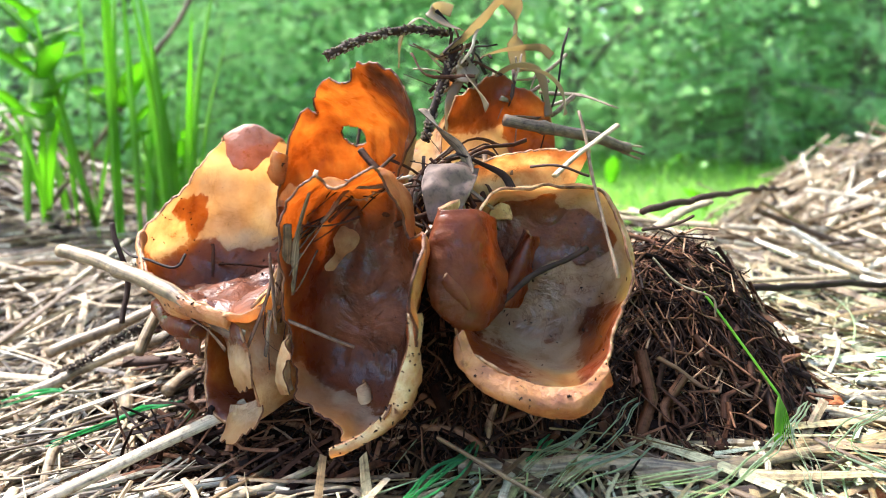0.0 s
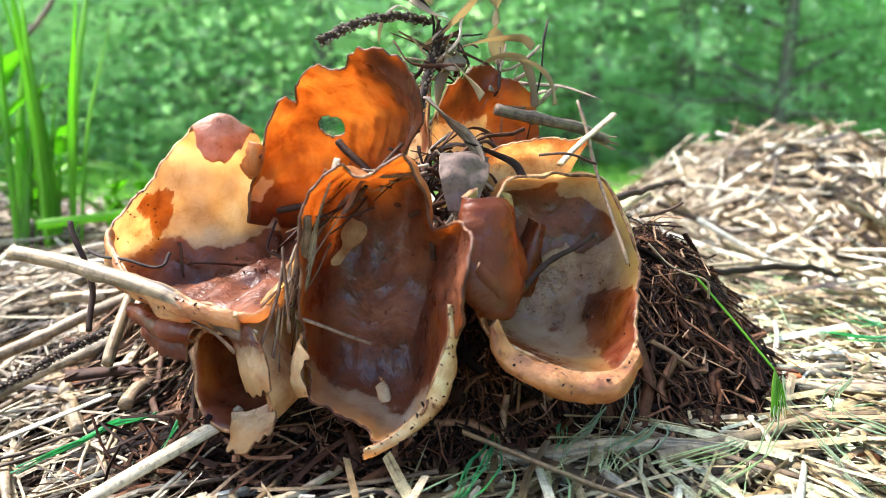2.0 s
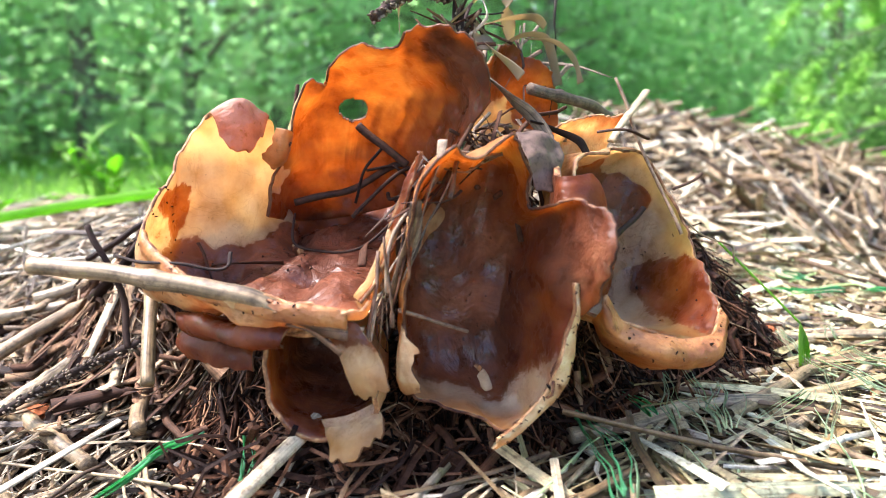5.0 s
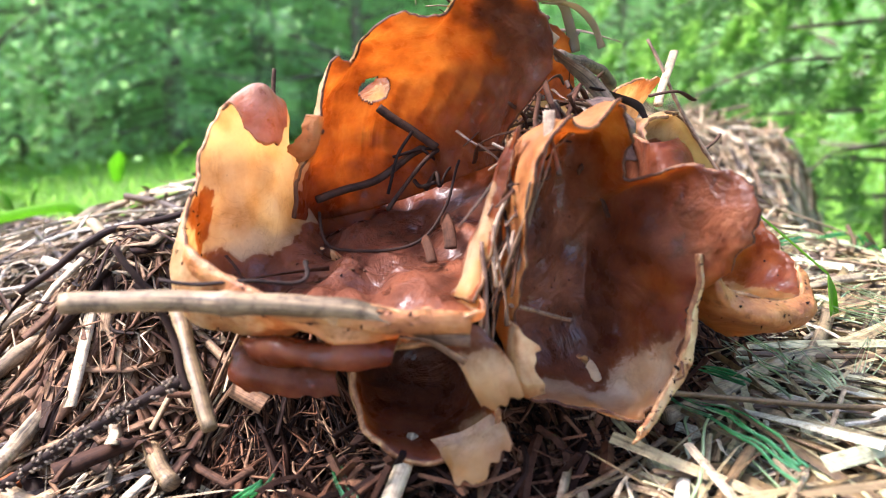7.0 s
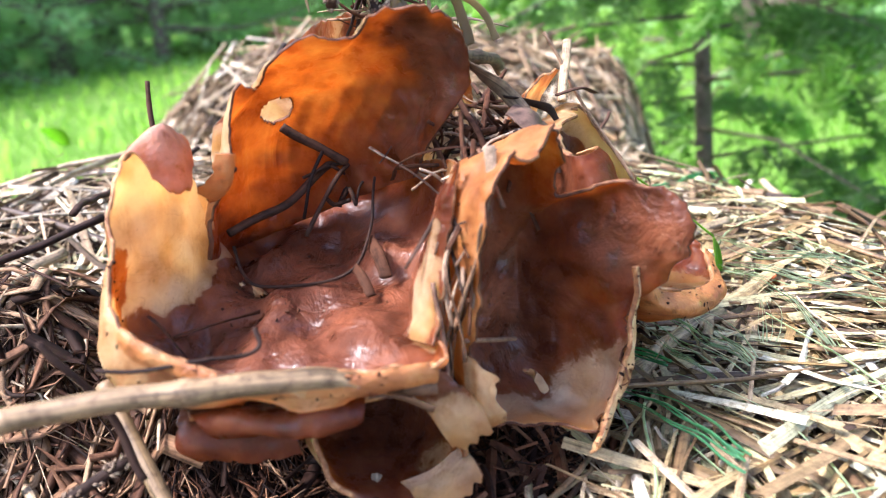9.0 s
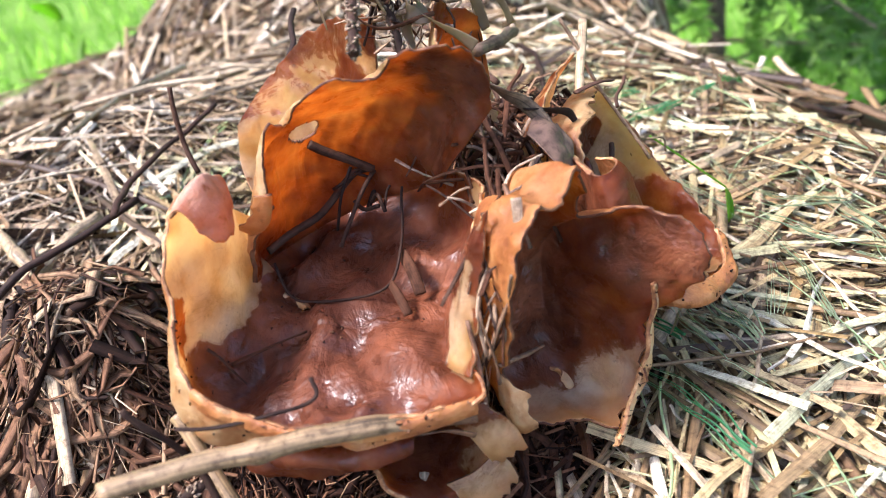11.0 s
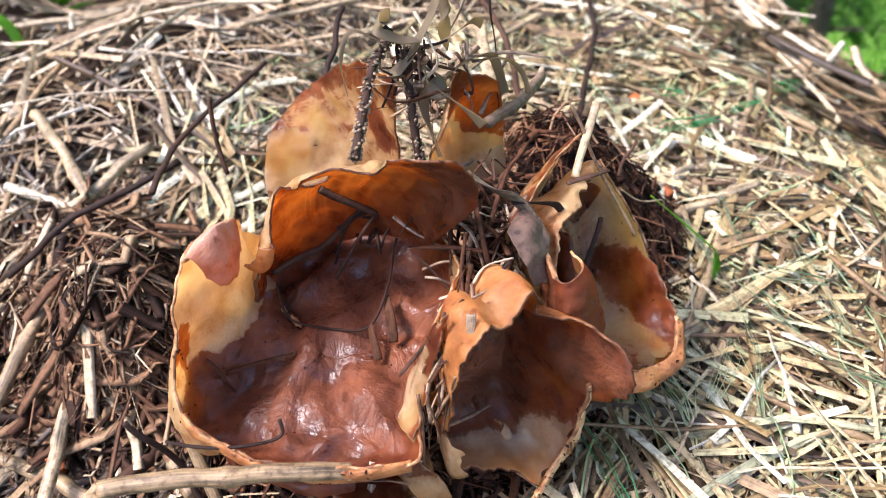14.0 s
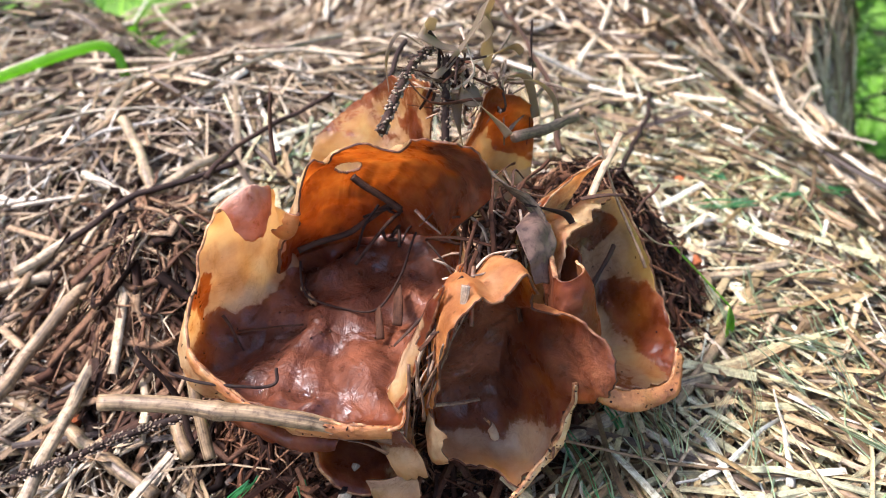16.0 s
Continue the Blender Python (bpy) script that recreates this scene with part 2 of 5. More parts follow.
DEADLEAF = fibre("dead leaf", [(0.0, (0.12, 0.062, 0.040)), (1.0, (0.21, 0.125, 0.085))], "object", 0.7, 0.5)
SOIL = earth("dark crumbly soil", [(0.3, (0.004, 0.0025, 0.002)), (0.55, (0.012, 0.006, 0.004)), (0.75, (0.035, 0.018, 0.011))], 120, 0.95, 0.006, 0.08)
# straw bed coloured near-black in place of the shade in the gaps between straws
BED = earth("matted straw with gap shade", [(0.3, (0.007, 0.004, 0.003)), (0.5, (0.026, 0.016, 0.010)), (0.7, (0.085, 0.055, 0.032))], 60, 0.95, 0.004, 0.08)
MEADOW = earth("meadow", [(0.3, (0.055, 0.125, 0.02)), (0.5, (0.095, 0.20, 0.032)), (0.72, (0.15, 0.28, 0.048))], 1.3, 0.9, 0.05)
GRASS = leafy("grass", (0.12, 0.26, 0.04), (0.23, 0.41, 0.08))
# leaf colours of the woods raised and blued to hold the distant haze
LEAF = leafy("hazed broadleaf foliage", (0.23, 0.40, 0.20), (0.35, 0.54, 0.28), 0.5)
NEEDLE = leafy("hazed conifer needles", (0.22, 0.39, 0.22), (0.31, 0.50, 0.285), 0.7)
SHOOT = leafy("fresh spruce shoots", (0.13, 0.27, 0.06), (0.22, 0.40, 0.10), 9)
DARKNEEDLE = leafy("old spruce needles", (0.050, 0.125, 0.036), (0.105, 0.21, 0.065), 4)
HERB = leafy("herb leaves", (0.11, 0.26, 0.03), (0.26, 0.46, 0.07), 20)
BARK = earth("tree bark", [(0.3, (0.08, 0.065, 0.05)), (0.6, (0.18, 0.15, 0.12)), (0.8, (0.30, 0.26, 0.21))], 14, 0.9, 0.02)
CORD = leafy("green net cord", (0.035, 0.22, 0.10), (0.14, 0.38, 0.22), 160)
CLEARTAPE = leafy("pale net film", (0.20, 0.27, 0.19), (0.36, 0.42, 0.32), 160)
NETPALE = leafy("pale bale net", (0.36, 0.48, 0.34), (0.56, 0.64, 0.50), 160)
RUST = earth("orange-brown bud scale", [(0.3, (0.22, 0.06, 0.02)), (0.6, (0.45, 0.14, 0.05))], 300, 0.6, 0.001)

# ---- builders ----


def mesh_object(name, verts, faces, mats, parent=None, label="", smooth=True, mat_index=None, uv=None, attrs=None):
    me = bpy.data.meshes.new(name)
    me.from_pydata([tuple(v) for v in np.asarray(verts).tolist()], [], faces if isinstance(faces, list) else faces.tolist())
    for mt in mats if isinstance(mats, (list, tuple)) else [mats]:
        me.materials.append(mt)
    if mat_index is not None:
        me.polygons.foreach_set("material_index", np.asarray(mat_index, dtype=np.int32))
    if smooth:
        me.polygons.foreach_set("use_smooth", np.ones(len(me.polygons), dtype=bool))
    if uv is not None:
        layer = me.uv_layers.new(name="UVMap")
        idx = np.zeros(len(me.loops), dtype=np.int32)
        me.loops.foreach_get("vertex_index", idx)
        layer.data.foreach_set("uv", np.asarray(uv, dtype=np.float32)[idx].ravel())
    for key, v in (attrs or {}).items():
        me.attributes.new(key, "FLOAT", "POINT").data.foreach_set("value", np.asarray(v, dtype=np.float32))
    me.update()
    ob = new(name, me)
    if parent:
        ob.parent = parent
    if label:
        tagged(ob, label)
    return ob


def thing(name, label, category, group="", kind=""):
    return tagged(new(name), label, category, group, kind)


def spline(points, n, closed=False):
    """Catmull-Rom curve through the rows of points."""
    p = np.asarray(points, float)
    k = len(p)
    t = np.linspace(0, k, n, endpoint=False) if closed else np.linspace(0, k - 1, n)
    i = np.minimum(t.astype(int), k - 1 if closed else k - 2)
    f = (t - i)[:, None]
    if closed:
        a, b, c, d = (p[(i + o) % k] for o in (-1, 0, 1, 2))
    else:
        q = np.vstack([2 * p[0] - p[1], p, 2 * p[-1] - p[-2]])
        a, b, c, d = (q[i + o] for o in (0, 1, 2, 3))
    return 0.5 * (2 * b + (c - a) * f + (2 * a - 5 * b + 4 * c - d) * f ** 2 + (3 * b - a - 3 * c + d) * f ** 3)


def ripple(p, scale, seed):
    """Smooth gradient noise between about -1 and 1 at the rows of p."""
    q = np.asarray(p, float) * scale + (seed, seed * 1.7, -seed)
    cell = np.floor(q)
    f = q - cell
    cell = cell.astype(np.int64)
    w = f * f * f * (f * (f * 6 - 15) + 10)
    total = np.zeros(len(q))
    for corner in itertools.product((0, 1), repeat=3):
        c = cell + corner
        h = (c[:, 0] * 73856093) ^ (c[:, 1] * 19349663) ^ (c[:, 2] * 83492791)
        h = ((h ^ (h >> 13)) * 1274126177) & 0x7FFFFFFF
        a, b = (h & 1023) * (2 * np.pi / 1024), ((h >> 10) & 1023) / 511.5 - 1
        r = np.sqrt(1 - b * b)
        d = f - corner
        near = np.prod(np.where(np.array(corner) == 1, w, 1 - w), axis=1)
        total += near * (r * np.cos(a) * d[:, 0] + r * np.sin(a) * d[:, 1] + b * d[:, 2])
    return 1.5 * total


def shell(name, grid, closed, thick, peel, rimv, parent, seed, label="", hole=None, toward=None, crumple=0.0015, rough_edge=0.0014, mats=None, patches=(), folds=0.0):
    """A thin wrinkled skin over a grid of points (rows: out to the rim): brown inside, pale outside, closed at its edges."""
    nu, nv = grid.shape[:2]
    g = grid.copy()

    def normals(h):
        du = (np.roll(h, -1, 0) - np.roll(h, 1, 0)) if closed else np.gradient(h, axis=0)
        n = np.cross(du, np.gradient(h, axis=1))
        return n / (np.linalg.norm(n, axis=2, keepdims=True) + 1e-12)

    n = normals(g)
    flat = g.reshape(-1, 3)
    w = crumple * (ripple(flat, 48, seed) + 0.55 * ripple(flat, 120, seed + 3) + 0.2 * ripple(flat, 300, seed + 6)).reshape(nu, nv, 1)
    ridge = (0.25 - np.abs(ripple(flat + 0.004 * np.stack([ripple(flat, 60, seed + k) for k in (11, 12, 13)], 1), 62, seed + 9))).reshape(nu, nv)
    w = w + (1.5 * crumple * ridge * np.clip(1.25 - (np.broadcast_to(rimv, (nu, nv)) if rimv.ndim == 1 else rimv), 0.25, 1))[..., None]
    if folds:
        bent = flat + 0.006 * np.stack([ripple(flat, 40, seed + k) for k in (31, 32, 33)], 1)
        low = np.clip((0.72 - (np.broadcast_to(rimv, (nu, nv)) if rimv.ndim == 1 else rimv)) / 0.2, 0, 1)
        w = w + (folds * low * (0.55 - 2.2 * np.abs(ripple(bent, 58, seed + 35)).reshape(nu, nv)))[..., None]
    rag = rough_edge * (ripple(g[:, -1], 190, seed + 5) + 0.7 * ripple(g[:, -1], 480, seed + 8))
    out = g[:, -1] - g[:, -3]
    out /= np.linalg.norm(out, axis=1, keepdims=True) + 1e-12
    g = g + n * w
    fall = np.clip((rimv - 0.8) / 0.2, 0, 1)[None, :, None] if rimv.ndim == 1 else np.clip((rimv - 0.8) / 0.2, 0, 1)[..., None]
    g = g + out[:, None] * rag[:, None, None] * fall
    n = normals(g)
    if toward is not None and np.sum(n * (np.asarray(toward) - g)) < 0:
        n = -n
        flip = True
    else:
        flip = toward is None
    rv = np.broadcast_to(rimv, (nu, nv)) if rimv.ndim == 1 else rimv
    th = (thick * (1.0 - 0.5 * np.clip((rv - 0.75) / 0.25, 0, 1)))[..., None]
    inner, outer = g + n * th * 0.5, g - n * th * 0.5
    verts = np.vstack([inner.reshape(-1, 3), outer.reshape(-1, 3)])
    ids = np.arange(nu * nv).reshape(nu, nv)
    off = nu * nv
    rows = range(nu if closed else nu - 1)
    faces, slots = [], []
    keep = np.ones((nu, nv), bool)
    if hole:
        for (hx, hy, hz), r in hole:
            d = np.linalg.norm(g - (hx, hy, hz), axis=2) + 0.10 * r * ripple(flat, 300, 2.0).reshape(nu, nv)
            keep &= d > r
    used = {}
    for i in rows:
        for j in range(nv - 1):
            q = [ids[i, j], ids[(i + 1) % nu, j], ids[(i + 1) % nu, j + 1], ids[i, j + 1]]
            if not all(keep.flat[k] for k in q):
                continue
            q = [int(k) for k in q]
            if flip:
                q = q[::-1]
            faces.append(q)
            slots.append(0)
            faces.append([k + off for k in q[::-1]])
            slots.append(1)
            for a, b in zip(q, q[1:] + q[:1]):
                used[(a, b)] = used.get((a, b), 0) + 1
    for a, b in used:
        if (b, a) not in used:
            faces.append([b, a, a + off, b + off])
            slots.append(2)
    pl = np.array(np.broadcast_to(peel, (nu, nv)), float)
    wander = np.stack([ripple(flat, 75, seed + k) + 0.5 * ripple(flat, 210, seed + k) for k in (21, 22, 23)], 1).reshape(nu, nv, 3)
    for px, py, pz, r, strength in patches:
        d = np.linalg.norm(g + 0.006 * wander - (px, py, pz), axis=2) / r
        pl = pl + strength * np.clip(1.6 - 1.1 * d, 0, 1)
    pl = pl.ravel()
    return mesh_object(name, verts, faces, mats or [INNER, OUTER, EDGE], parent, label, True, slots, None,
                       {"peel": np.concatenate([pl, pl]), "rim": np.concatenate([rv.ravel(), rv.ravel()])})


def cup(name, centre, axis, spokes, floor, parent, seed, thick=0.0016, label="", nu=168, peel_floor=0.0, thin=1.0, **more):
    """A fungus cup: a floor round its centre and a wall out to the rim. spokes: rim x, y, z, bulge, peel."""
    s = spline(spokes, nu, True)
    rim, bulge, pl = s[:, :3], s[:, 3:4], s[:, 4]
    c, a = np.array(centre), np.array(axis, float)
    a /= np.linalg.norm(a)
    rel = rim - c
    flatp = rel - (rel @ a)[:, None] * a
    f = c + flatp * floor
    ctrl = c + flatp * bulge
    rows, peel, rv = [], [], []
    for k in (0.005, 0.12, 0.26, 0.42, 0.58, 0.74, 0.88, 1.0):
        rows.append(c + (f - c) * k)
        peel.append(np.full(nu, peel_floor))
        rv.append(0.4 * k)
    for k in np.linspace(0, 1, 26)[1:]:
        rows.append((1 - k) ** 2 * f + 2 * k * (1 - k) * ctrl + k * k * rim)
        peel.append(peel_floor + (pl - peel_floor) * min(1, k * 1.15))
        rv.append(0.4 + 0.6 * k)
    grid = np.stack(rows, 1)
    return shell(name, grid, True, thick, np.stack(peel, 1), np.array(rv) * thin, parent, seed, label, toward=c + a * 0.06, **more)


def sheet(name, curves, parent, seed, toward, thick=0.0014, peel=0.0, label="", nu=130, nv=64, lit=0.0, **more):
    """A lobe of the fungus lofted through curves from its foot to its rim. peel: a number, or one for each curve."""
    along = np.stack([spline(c, nu) for c in curves], 1)
    k = len(curves)
    grid = np.stack([spline(row, nv) for row in along])
    pl = spline(np.array(peel, float).reshape(-1, 1), nv)[:, 0] if isinstance(peel, (list, tuple)) else np.full(nv, float(peel))
    v = np.linspace(0, 1, nv)[None, :]
    u = np.abs(np.linspace(-1, 1, nu))[:, None]
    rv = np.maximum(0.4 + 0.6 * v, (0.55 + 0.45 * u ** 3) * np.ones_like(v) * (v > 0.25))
    # lit raises the rim value: backlight put into the flesh as extra glow
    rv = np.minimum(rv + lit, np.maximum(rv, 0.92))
    return shell(name, grid, False, thick, np.broadcast_to(pl, (nu, nv)), rv, parent, seed, label, toward=toward, **more)


def tube_arrays(path, radii, sides=6, flat=1.0, twist=0.0, up=(0, 0, 1)):
    """Rings round a path; flat squeezes the section."""
    p = np.asarray(path, float)
    t = np.gradient(p, axis=0)
    t /= np.linalg.norm(t, axis=1, keepdims=True) + 1e-12
    side = np.cross(t, np.asarray(up, float))
    bad = np.linalg.norm(side, axis=1) < 1e-3
    side[bad] = np.cross(t[bad], (1.0, 0.2, 0.0))
    side /= np.linalg.norm(side, axis=1, keepdims=True)
    nor = np.cross(side, t)
    ang = np.linspace(0, 2 * np.pi, sides, endpoint=False)[None, :] + twist * np.linspace(0, 1, len(p))[:, None]
    r = np.broadcast_to(radii, (len(p),))[:, None, None]
    ca, sa = np.cos(ang - (twist * np.linspace(0, 1, len(p)))[:, None]), np.sin(ang - (twist * np.linspace(0, 1, len(p)))[:, None])
    tw = (twist * np.linspace(0, 1, len(p)))[:, None, None]
    e1 = side[:, None] * np.cos(tw) + nor[:, None] * np.sin(tw)
    e2 = -side[:, None] * np.sin(tw) + nor[:, None] * np.cos(tw)
    v = p[:, None] + r * (e1 * ca[..., None] + e2 * flat * sa[..., None])
    length = np.concatenate([[0], np.cumsum(np.linalg.norm(np.diff(p, axis=0), axis=1))])
    uv = np.stack(np.broadcast_arrays(length[:, None] * 10, np.linspace(0, 1, sides, endpoint=False)[None, :]), -1)
    n = len(p)
    faces = [[i * sides + j, i * sides + (j + 1) % sides, (i + 1) * sides + (j + 1) % sides, (i + 1) * sides + j] for i in range(n - 1) for j in range(sides)]
    faces += [list(range(sides))[::-1], [(n - 1) * sides + j for j in range(sides)]]
    return v.reshape(-1, 3), faces, uv.reshape(-1, 2)


def joined(pieces):
    verts, faces, uvs, o = [], [], [], 0
    for v, f, u in pieces:
        verts.append(v)
        uvs.append(u)
        faces += [[k + o for k in q] for q in f]
        o += len(v)
    return np.vstack(verts), faces, np.vstack(uvs)


def stalk(name, points, radius, mat, label, category, group="", flat=1.0, sides=10, n=24, knots=(), taper=1.0, parent=None, twist=0.0, wob=0.0):
    """A stalk, twig or ribbon along a curve, with swollen nodes at the fractions in knots."""
    path = spline(points, n)
    if wob:
        path = path + wob * np.stack([ripple(path, 60, 3.1 * k + radius * 900) for k in (1, 2, 3)], 1)
    s = np.linspace(0, 1, n)
    r = radius * (1 + (taper - 1) * s) * (1 + 0.12 * ripple(path, 130, 4.0))
    for k in knots:
        r = r * (1 + 0.28 * np.exp(-((s - k) / 0.02) ** 2))
    v, f, u = tube_arrays(path, r, sides, flat, twist)
    ob = mesh_object(name, v, f, mat, parent, "", True, None, u)
    if parent is None:
        tagged(ob, label, category, group)
    elif label:
        tagged(ob, label)
    return ob


# ---- ground: the straw heap and the meadow ----


def step(x):
    x = np.clip(x, 0, 1)
    return x * x * (3 - 2 * x)


def hill(x, y, cx, cy, sx, sy):
    return np.exp(-(((x - cx) / sx) ** 2 + ((y - cy) / sy) ** 2) / 2)


MEADOW_Z = -0.9


def heap_z(x, y):
    """Height of the straw heap."""
    x, y = np.asarray(x, float), np.asarray(y, float)
    z = -0.012 + 0.046 * hill(x, y, 0.02, 0.52, 0.11, 0.07) + 0.066 * hill(x, y, 0.47, 0.78, 0.13, 0.14)
    edge = 0.35 + (y - 0.245) * 0.54
    z = z - 0.070 * step((x - edge + 0.17) / 0.17) * (1 - step((y - 0.42) / 0.16)) - 0.014 * step((-x - 0.05) / 0.09) * (1 - step((y - 0.36) / 0.1))
    z = z + 0.10 * hill(x, y, -0.50, 0.86, 0.10, 0.12)
    right = step((x - edge - 0.14 * step((y - 0.44) / 0.12)) / 0.34)
    z = z - 0.11 * step((y - 0.56) / 0.3) * np.maximum(1 - step((x - 0.19) / 0.22), step((y - 0.88) / 0.16)) * step((x - 0.0) / 0.12)
    back = step((y - 0.92 - 0.26 * step(x / 0.12)) / 0.4)
    left = step((-x - 0.75) / 0.3)
    front = step((-y - 0.35) / 0.3)
    fall = 1 - (1 - right) * (1 - back) * (1 - left) * (1 - front)
    return z * (1 - fall) + (MEADOW_Z - 0.02) * fall


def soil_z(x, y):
    """Height of the dark soil that the cluster grew out of, with one ridge added against backlight."""
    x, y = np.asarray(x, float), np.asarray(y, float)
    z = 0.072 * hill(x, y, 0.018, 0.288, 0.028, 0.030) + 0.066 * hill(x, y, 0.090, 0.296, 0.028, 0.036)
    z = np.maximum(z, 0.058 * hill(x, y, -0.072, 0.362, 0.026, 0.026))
    # unseen ridge under the large cup, added to keep backlight off the low cup
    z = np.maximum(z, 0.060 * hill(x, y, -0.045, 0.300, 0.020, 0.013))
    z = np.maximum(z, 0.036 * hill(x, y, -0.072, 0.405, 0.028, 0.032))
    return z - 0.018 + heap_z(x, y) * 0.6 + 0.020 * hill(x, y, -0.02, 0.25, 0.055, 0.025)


def terrain(name, x0, x1, y0, y1, nx, ny, zf, amp, scale, mat, **tags):
    gx, gy = np.meshgrid(np.linspace(x0, x1, nx), np.linspace(y0, y1, ny), indexing="ij")
    z = zf(gx, gy)
    pts = np.stack([gx, gy, z], -1).reshape(-1, 3)
    pts[:, 2] += amp * (ripple(pts, scale, 1.0) + 0.5 * ripple(pts, scale * 2.7, 5.0))
    ids = np.arange(nx * ny).reshape(nx, ny)
    faces = np.stack([ids[:-1, :-1], ids[1:, :-1], ids[1:, 1:], ids[:-1, 1:]], -1).reshape(-1, 4)
    return tagged(mesh_object(name, pts, faces, mat), **tags)


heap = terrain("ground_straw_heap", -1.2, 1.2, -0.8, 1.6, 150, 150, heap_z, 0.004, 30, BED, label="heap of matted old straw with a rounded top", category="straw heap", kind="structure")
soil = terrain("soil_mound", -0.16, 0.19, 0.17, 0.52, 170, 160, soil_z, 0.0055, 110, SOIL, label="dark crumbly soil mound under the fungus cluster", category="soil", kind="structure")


def meadow():
    radii = [0.5, 1.5, 3, 5, 8, 12, 18, 30, 60, 150, 500, 2000, 4500]
    n = 48
    verts = [(0, 0, MEADOW_Z)]
    for r in radii:
        for k in range(n):
            a = 2 * math.pi * k / n
            verts.append((r * math.cos(a), r * math.sin(a), MEADOW_Z + 0.05 * noise.noise((r * math.cos(a), r * math.sin(a), 0))))
    faces = [[0, 1 + k, 1 + (k + 1) % n] for k in range(n)]
    for i in range(len(radii) - 1):
        a, b = 1 + i * n, 1 + (i + 1) * n
        faces += [[a + k, b + k, b + (k + 1) % n, a + (k + 1) % n] for k in range(n)]
    return tagged(mesh_object("ground", verts, faces, MEADOW), "mown green meadow that reaches the woods", "meadow", kind="structure")


meadow()


def strew(rng, n, spot, zf, length, width, flat, lift, tilt, segs=4, sides=5, bend=0.06):
    """n loose stalks on a surface, as vertices, faces and texture coordinates."""
    x, y, yaw = spot(rng, n)
    L, w = rng.uniform(*length, n)[:, None], rng.uniform(*width, n)[:, None]
    s = np.linspace(-0.5, 0.5, segs)[None, :]
    dx, dy = np.cos(yaw)[:, None], np.sin(yaw)[:, None]
    curve = rng.uniform(-bend, bend, (n, 1)) * L * s * s * 4 + rng.uniform(-bend, bend, (n, 1)) * L * 3 * s * (4 * s * s - 1)
    px, py = x[:, None] + s * L * dx - dy * curve, y[:, None] + s * L * dy + dx * curve
    ground = zf(px, py)
    z = 0.85 * ground + 0.15 * ground.mean(1, keepdims=True) + rng.uniform(*lift, (n, 1)) + s * L * rng.uniform(-tilt, tilt, (n, 1))
    p = np.stack([px, py, z], -1)
    radii = w / 2 * (1 + (rng.uniform(0.6, 1, (n, 1)) - 1) * (s + 0.5))
    t = np.gradient(p, axis=1)
    t /= np.linalg.norm(t, axis=2, keepdims=True) + 1e-12
    side = np.cross(t, (0.0, 0.0, 1.0))
    side /= np.linalg.norm(side, axis=2, keepdims=True) + 1e-12
    nor = np.cross(side, t)
    turn = rng.uniform(-0.8, 0.8, (n, 1)) + rng.uniform(-1.2, 1.2, (n, 1)) * (s + 0.5)
    e1 = side * np.cos(turn)[..., None] + nor * np.sin(turn)[..., None]
    e2 = (nor * np.cos(turn)[..., None] - side * np.sin(turn)[..., None]) * rng.uniform(*flat, n)[:, None, None]
    ang = np.linspace(0, 2 * np.pi, sides, endpoint=False)[:, None]
    v = p[:, :, None] + radii[..., None, None] * (e1[:, :, None] * np.cos(ang) + e2[:, :, None] * np.sin(ang))
    i, j = np.meshgrid(np.arange(segs - 1), np.arange(sides), indexing="ij")
    k = (j + 1) % sides
    quad = np.stack([i * sides + j, i * sides + k, (i + 1) * sides + k, (i + 1) * sides + j], -1).reshape(-1, 4)
    faces = (quad[None] + (np.arange(n) * segs * sides)[:, None, None]).reshape(-1, 4)
    along = np.broadcast_to((s + 0.5)[..., None] * L[..., None] * 10, (n, segs, sides))
    uv = np.stack([along, np.broadcast_to(np.linspace(0, 1, sides, endpoint=False), (n, segs, sides))], -1)
    return v.reshape(-1, 3), faces, uv.reshape(-1, 2)


def both(a, b):
    return np.vstack([a[0], b[0]]), np.vstack([a[1], b[1] + len(a[0])]), np.vstack([a[2], b[2]])


def outside_cluster(x, y, grow=1.0):
    return ((x + 0.015) / (0.075 * grow)) ** 2 + ((y - 0.265) / (0.05 * grow)) ** 2 > 1


def lay(x, y, mean, loose):
    """The way that stalks lie: neighbours run much the same way."""
    flow = ripple(np.stack([x, y, 0 * x], 1), 11, 3.0) + 0.6 * ripple(np.stack([x, y, 0 * x], 1), 30, 8.0)
    return mean + 1.5 * flow + loose


def scatter(x0, x1, y0, y1, test, yaw):
    """A rule for strew: spots in a rectangle that pass the test."""
    def spot(rng, n):
        xs, ys = np.zeros(0), np.zeros(0)
        while len(xs) < n:
            x, y = rng.uniform(x0, x1, 2 * n), rng.uniform(y0, y1, 2 * n)
            ok = test(x, y)
            xs, ys = np.concatenate([xs, x[ok]]), np.concatenate([ys, y[ok]])
        xs, ys = xs[:n], ys[:n]
        return xs, ys, yaw(rng, xs, ys)
    return spot


def any_way(rng, x, y):
    return rng.uniform(0, math.pi, len(x))


def heap_way(rng, x, y):
    return lay(x, y, np.where(x > 0.03, 2.4, 0.7), rng.normal(0, 0.85, len(x)))


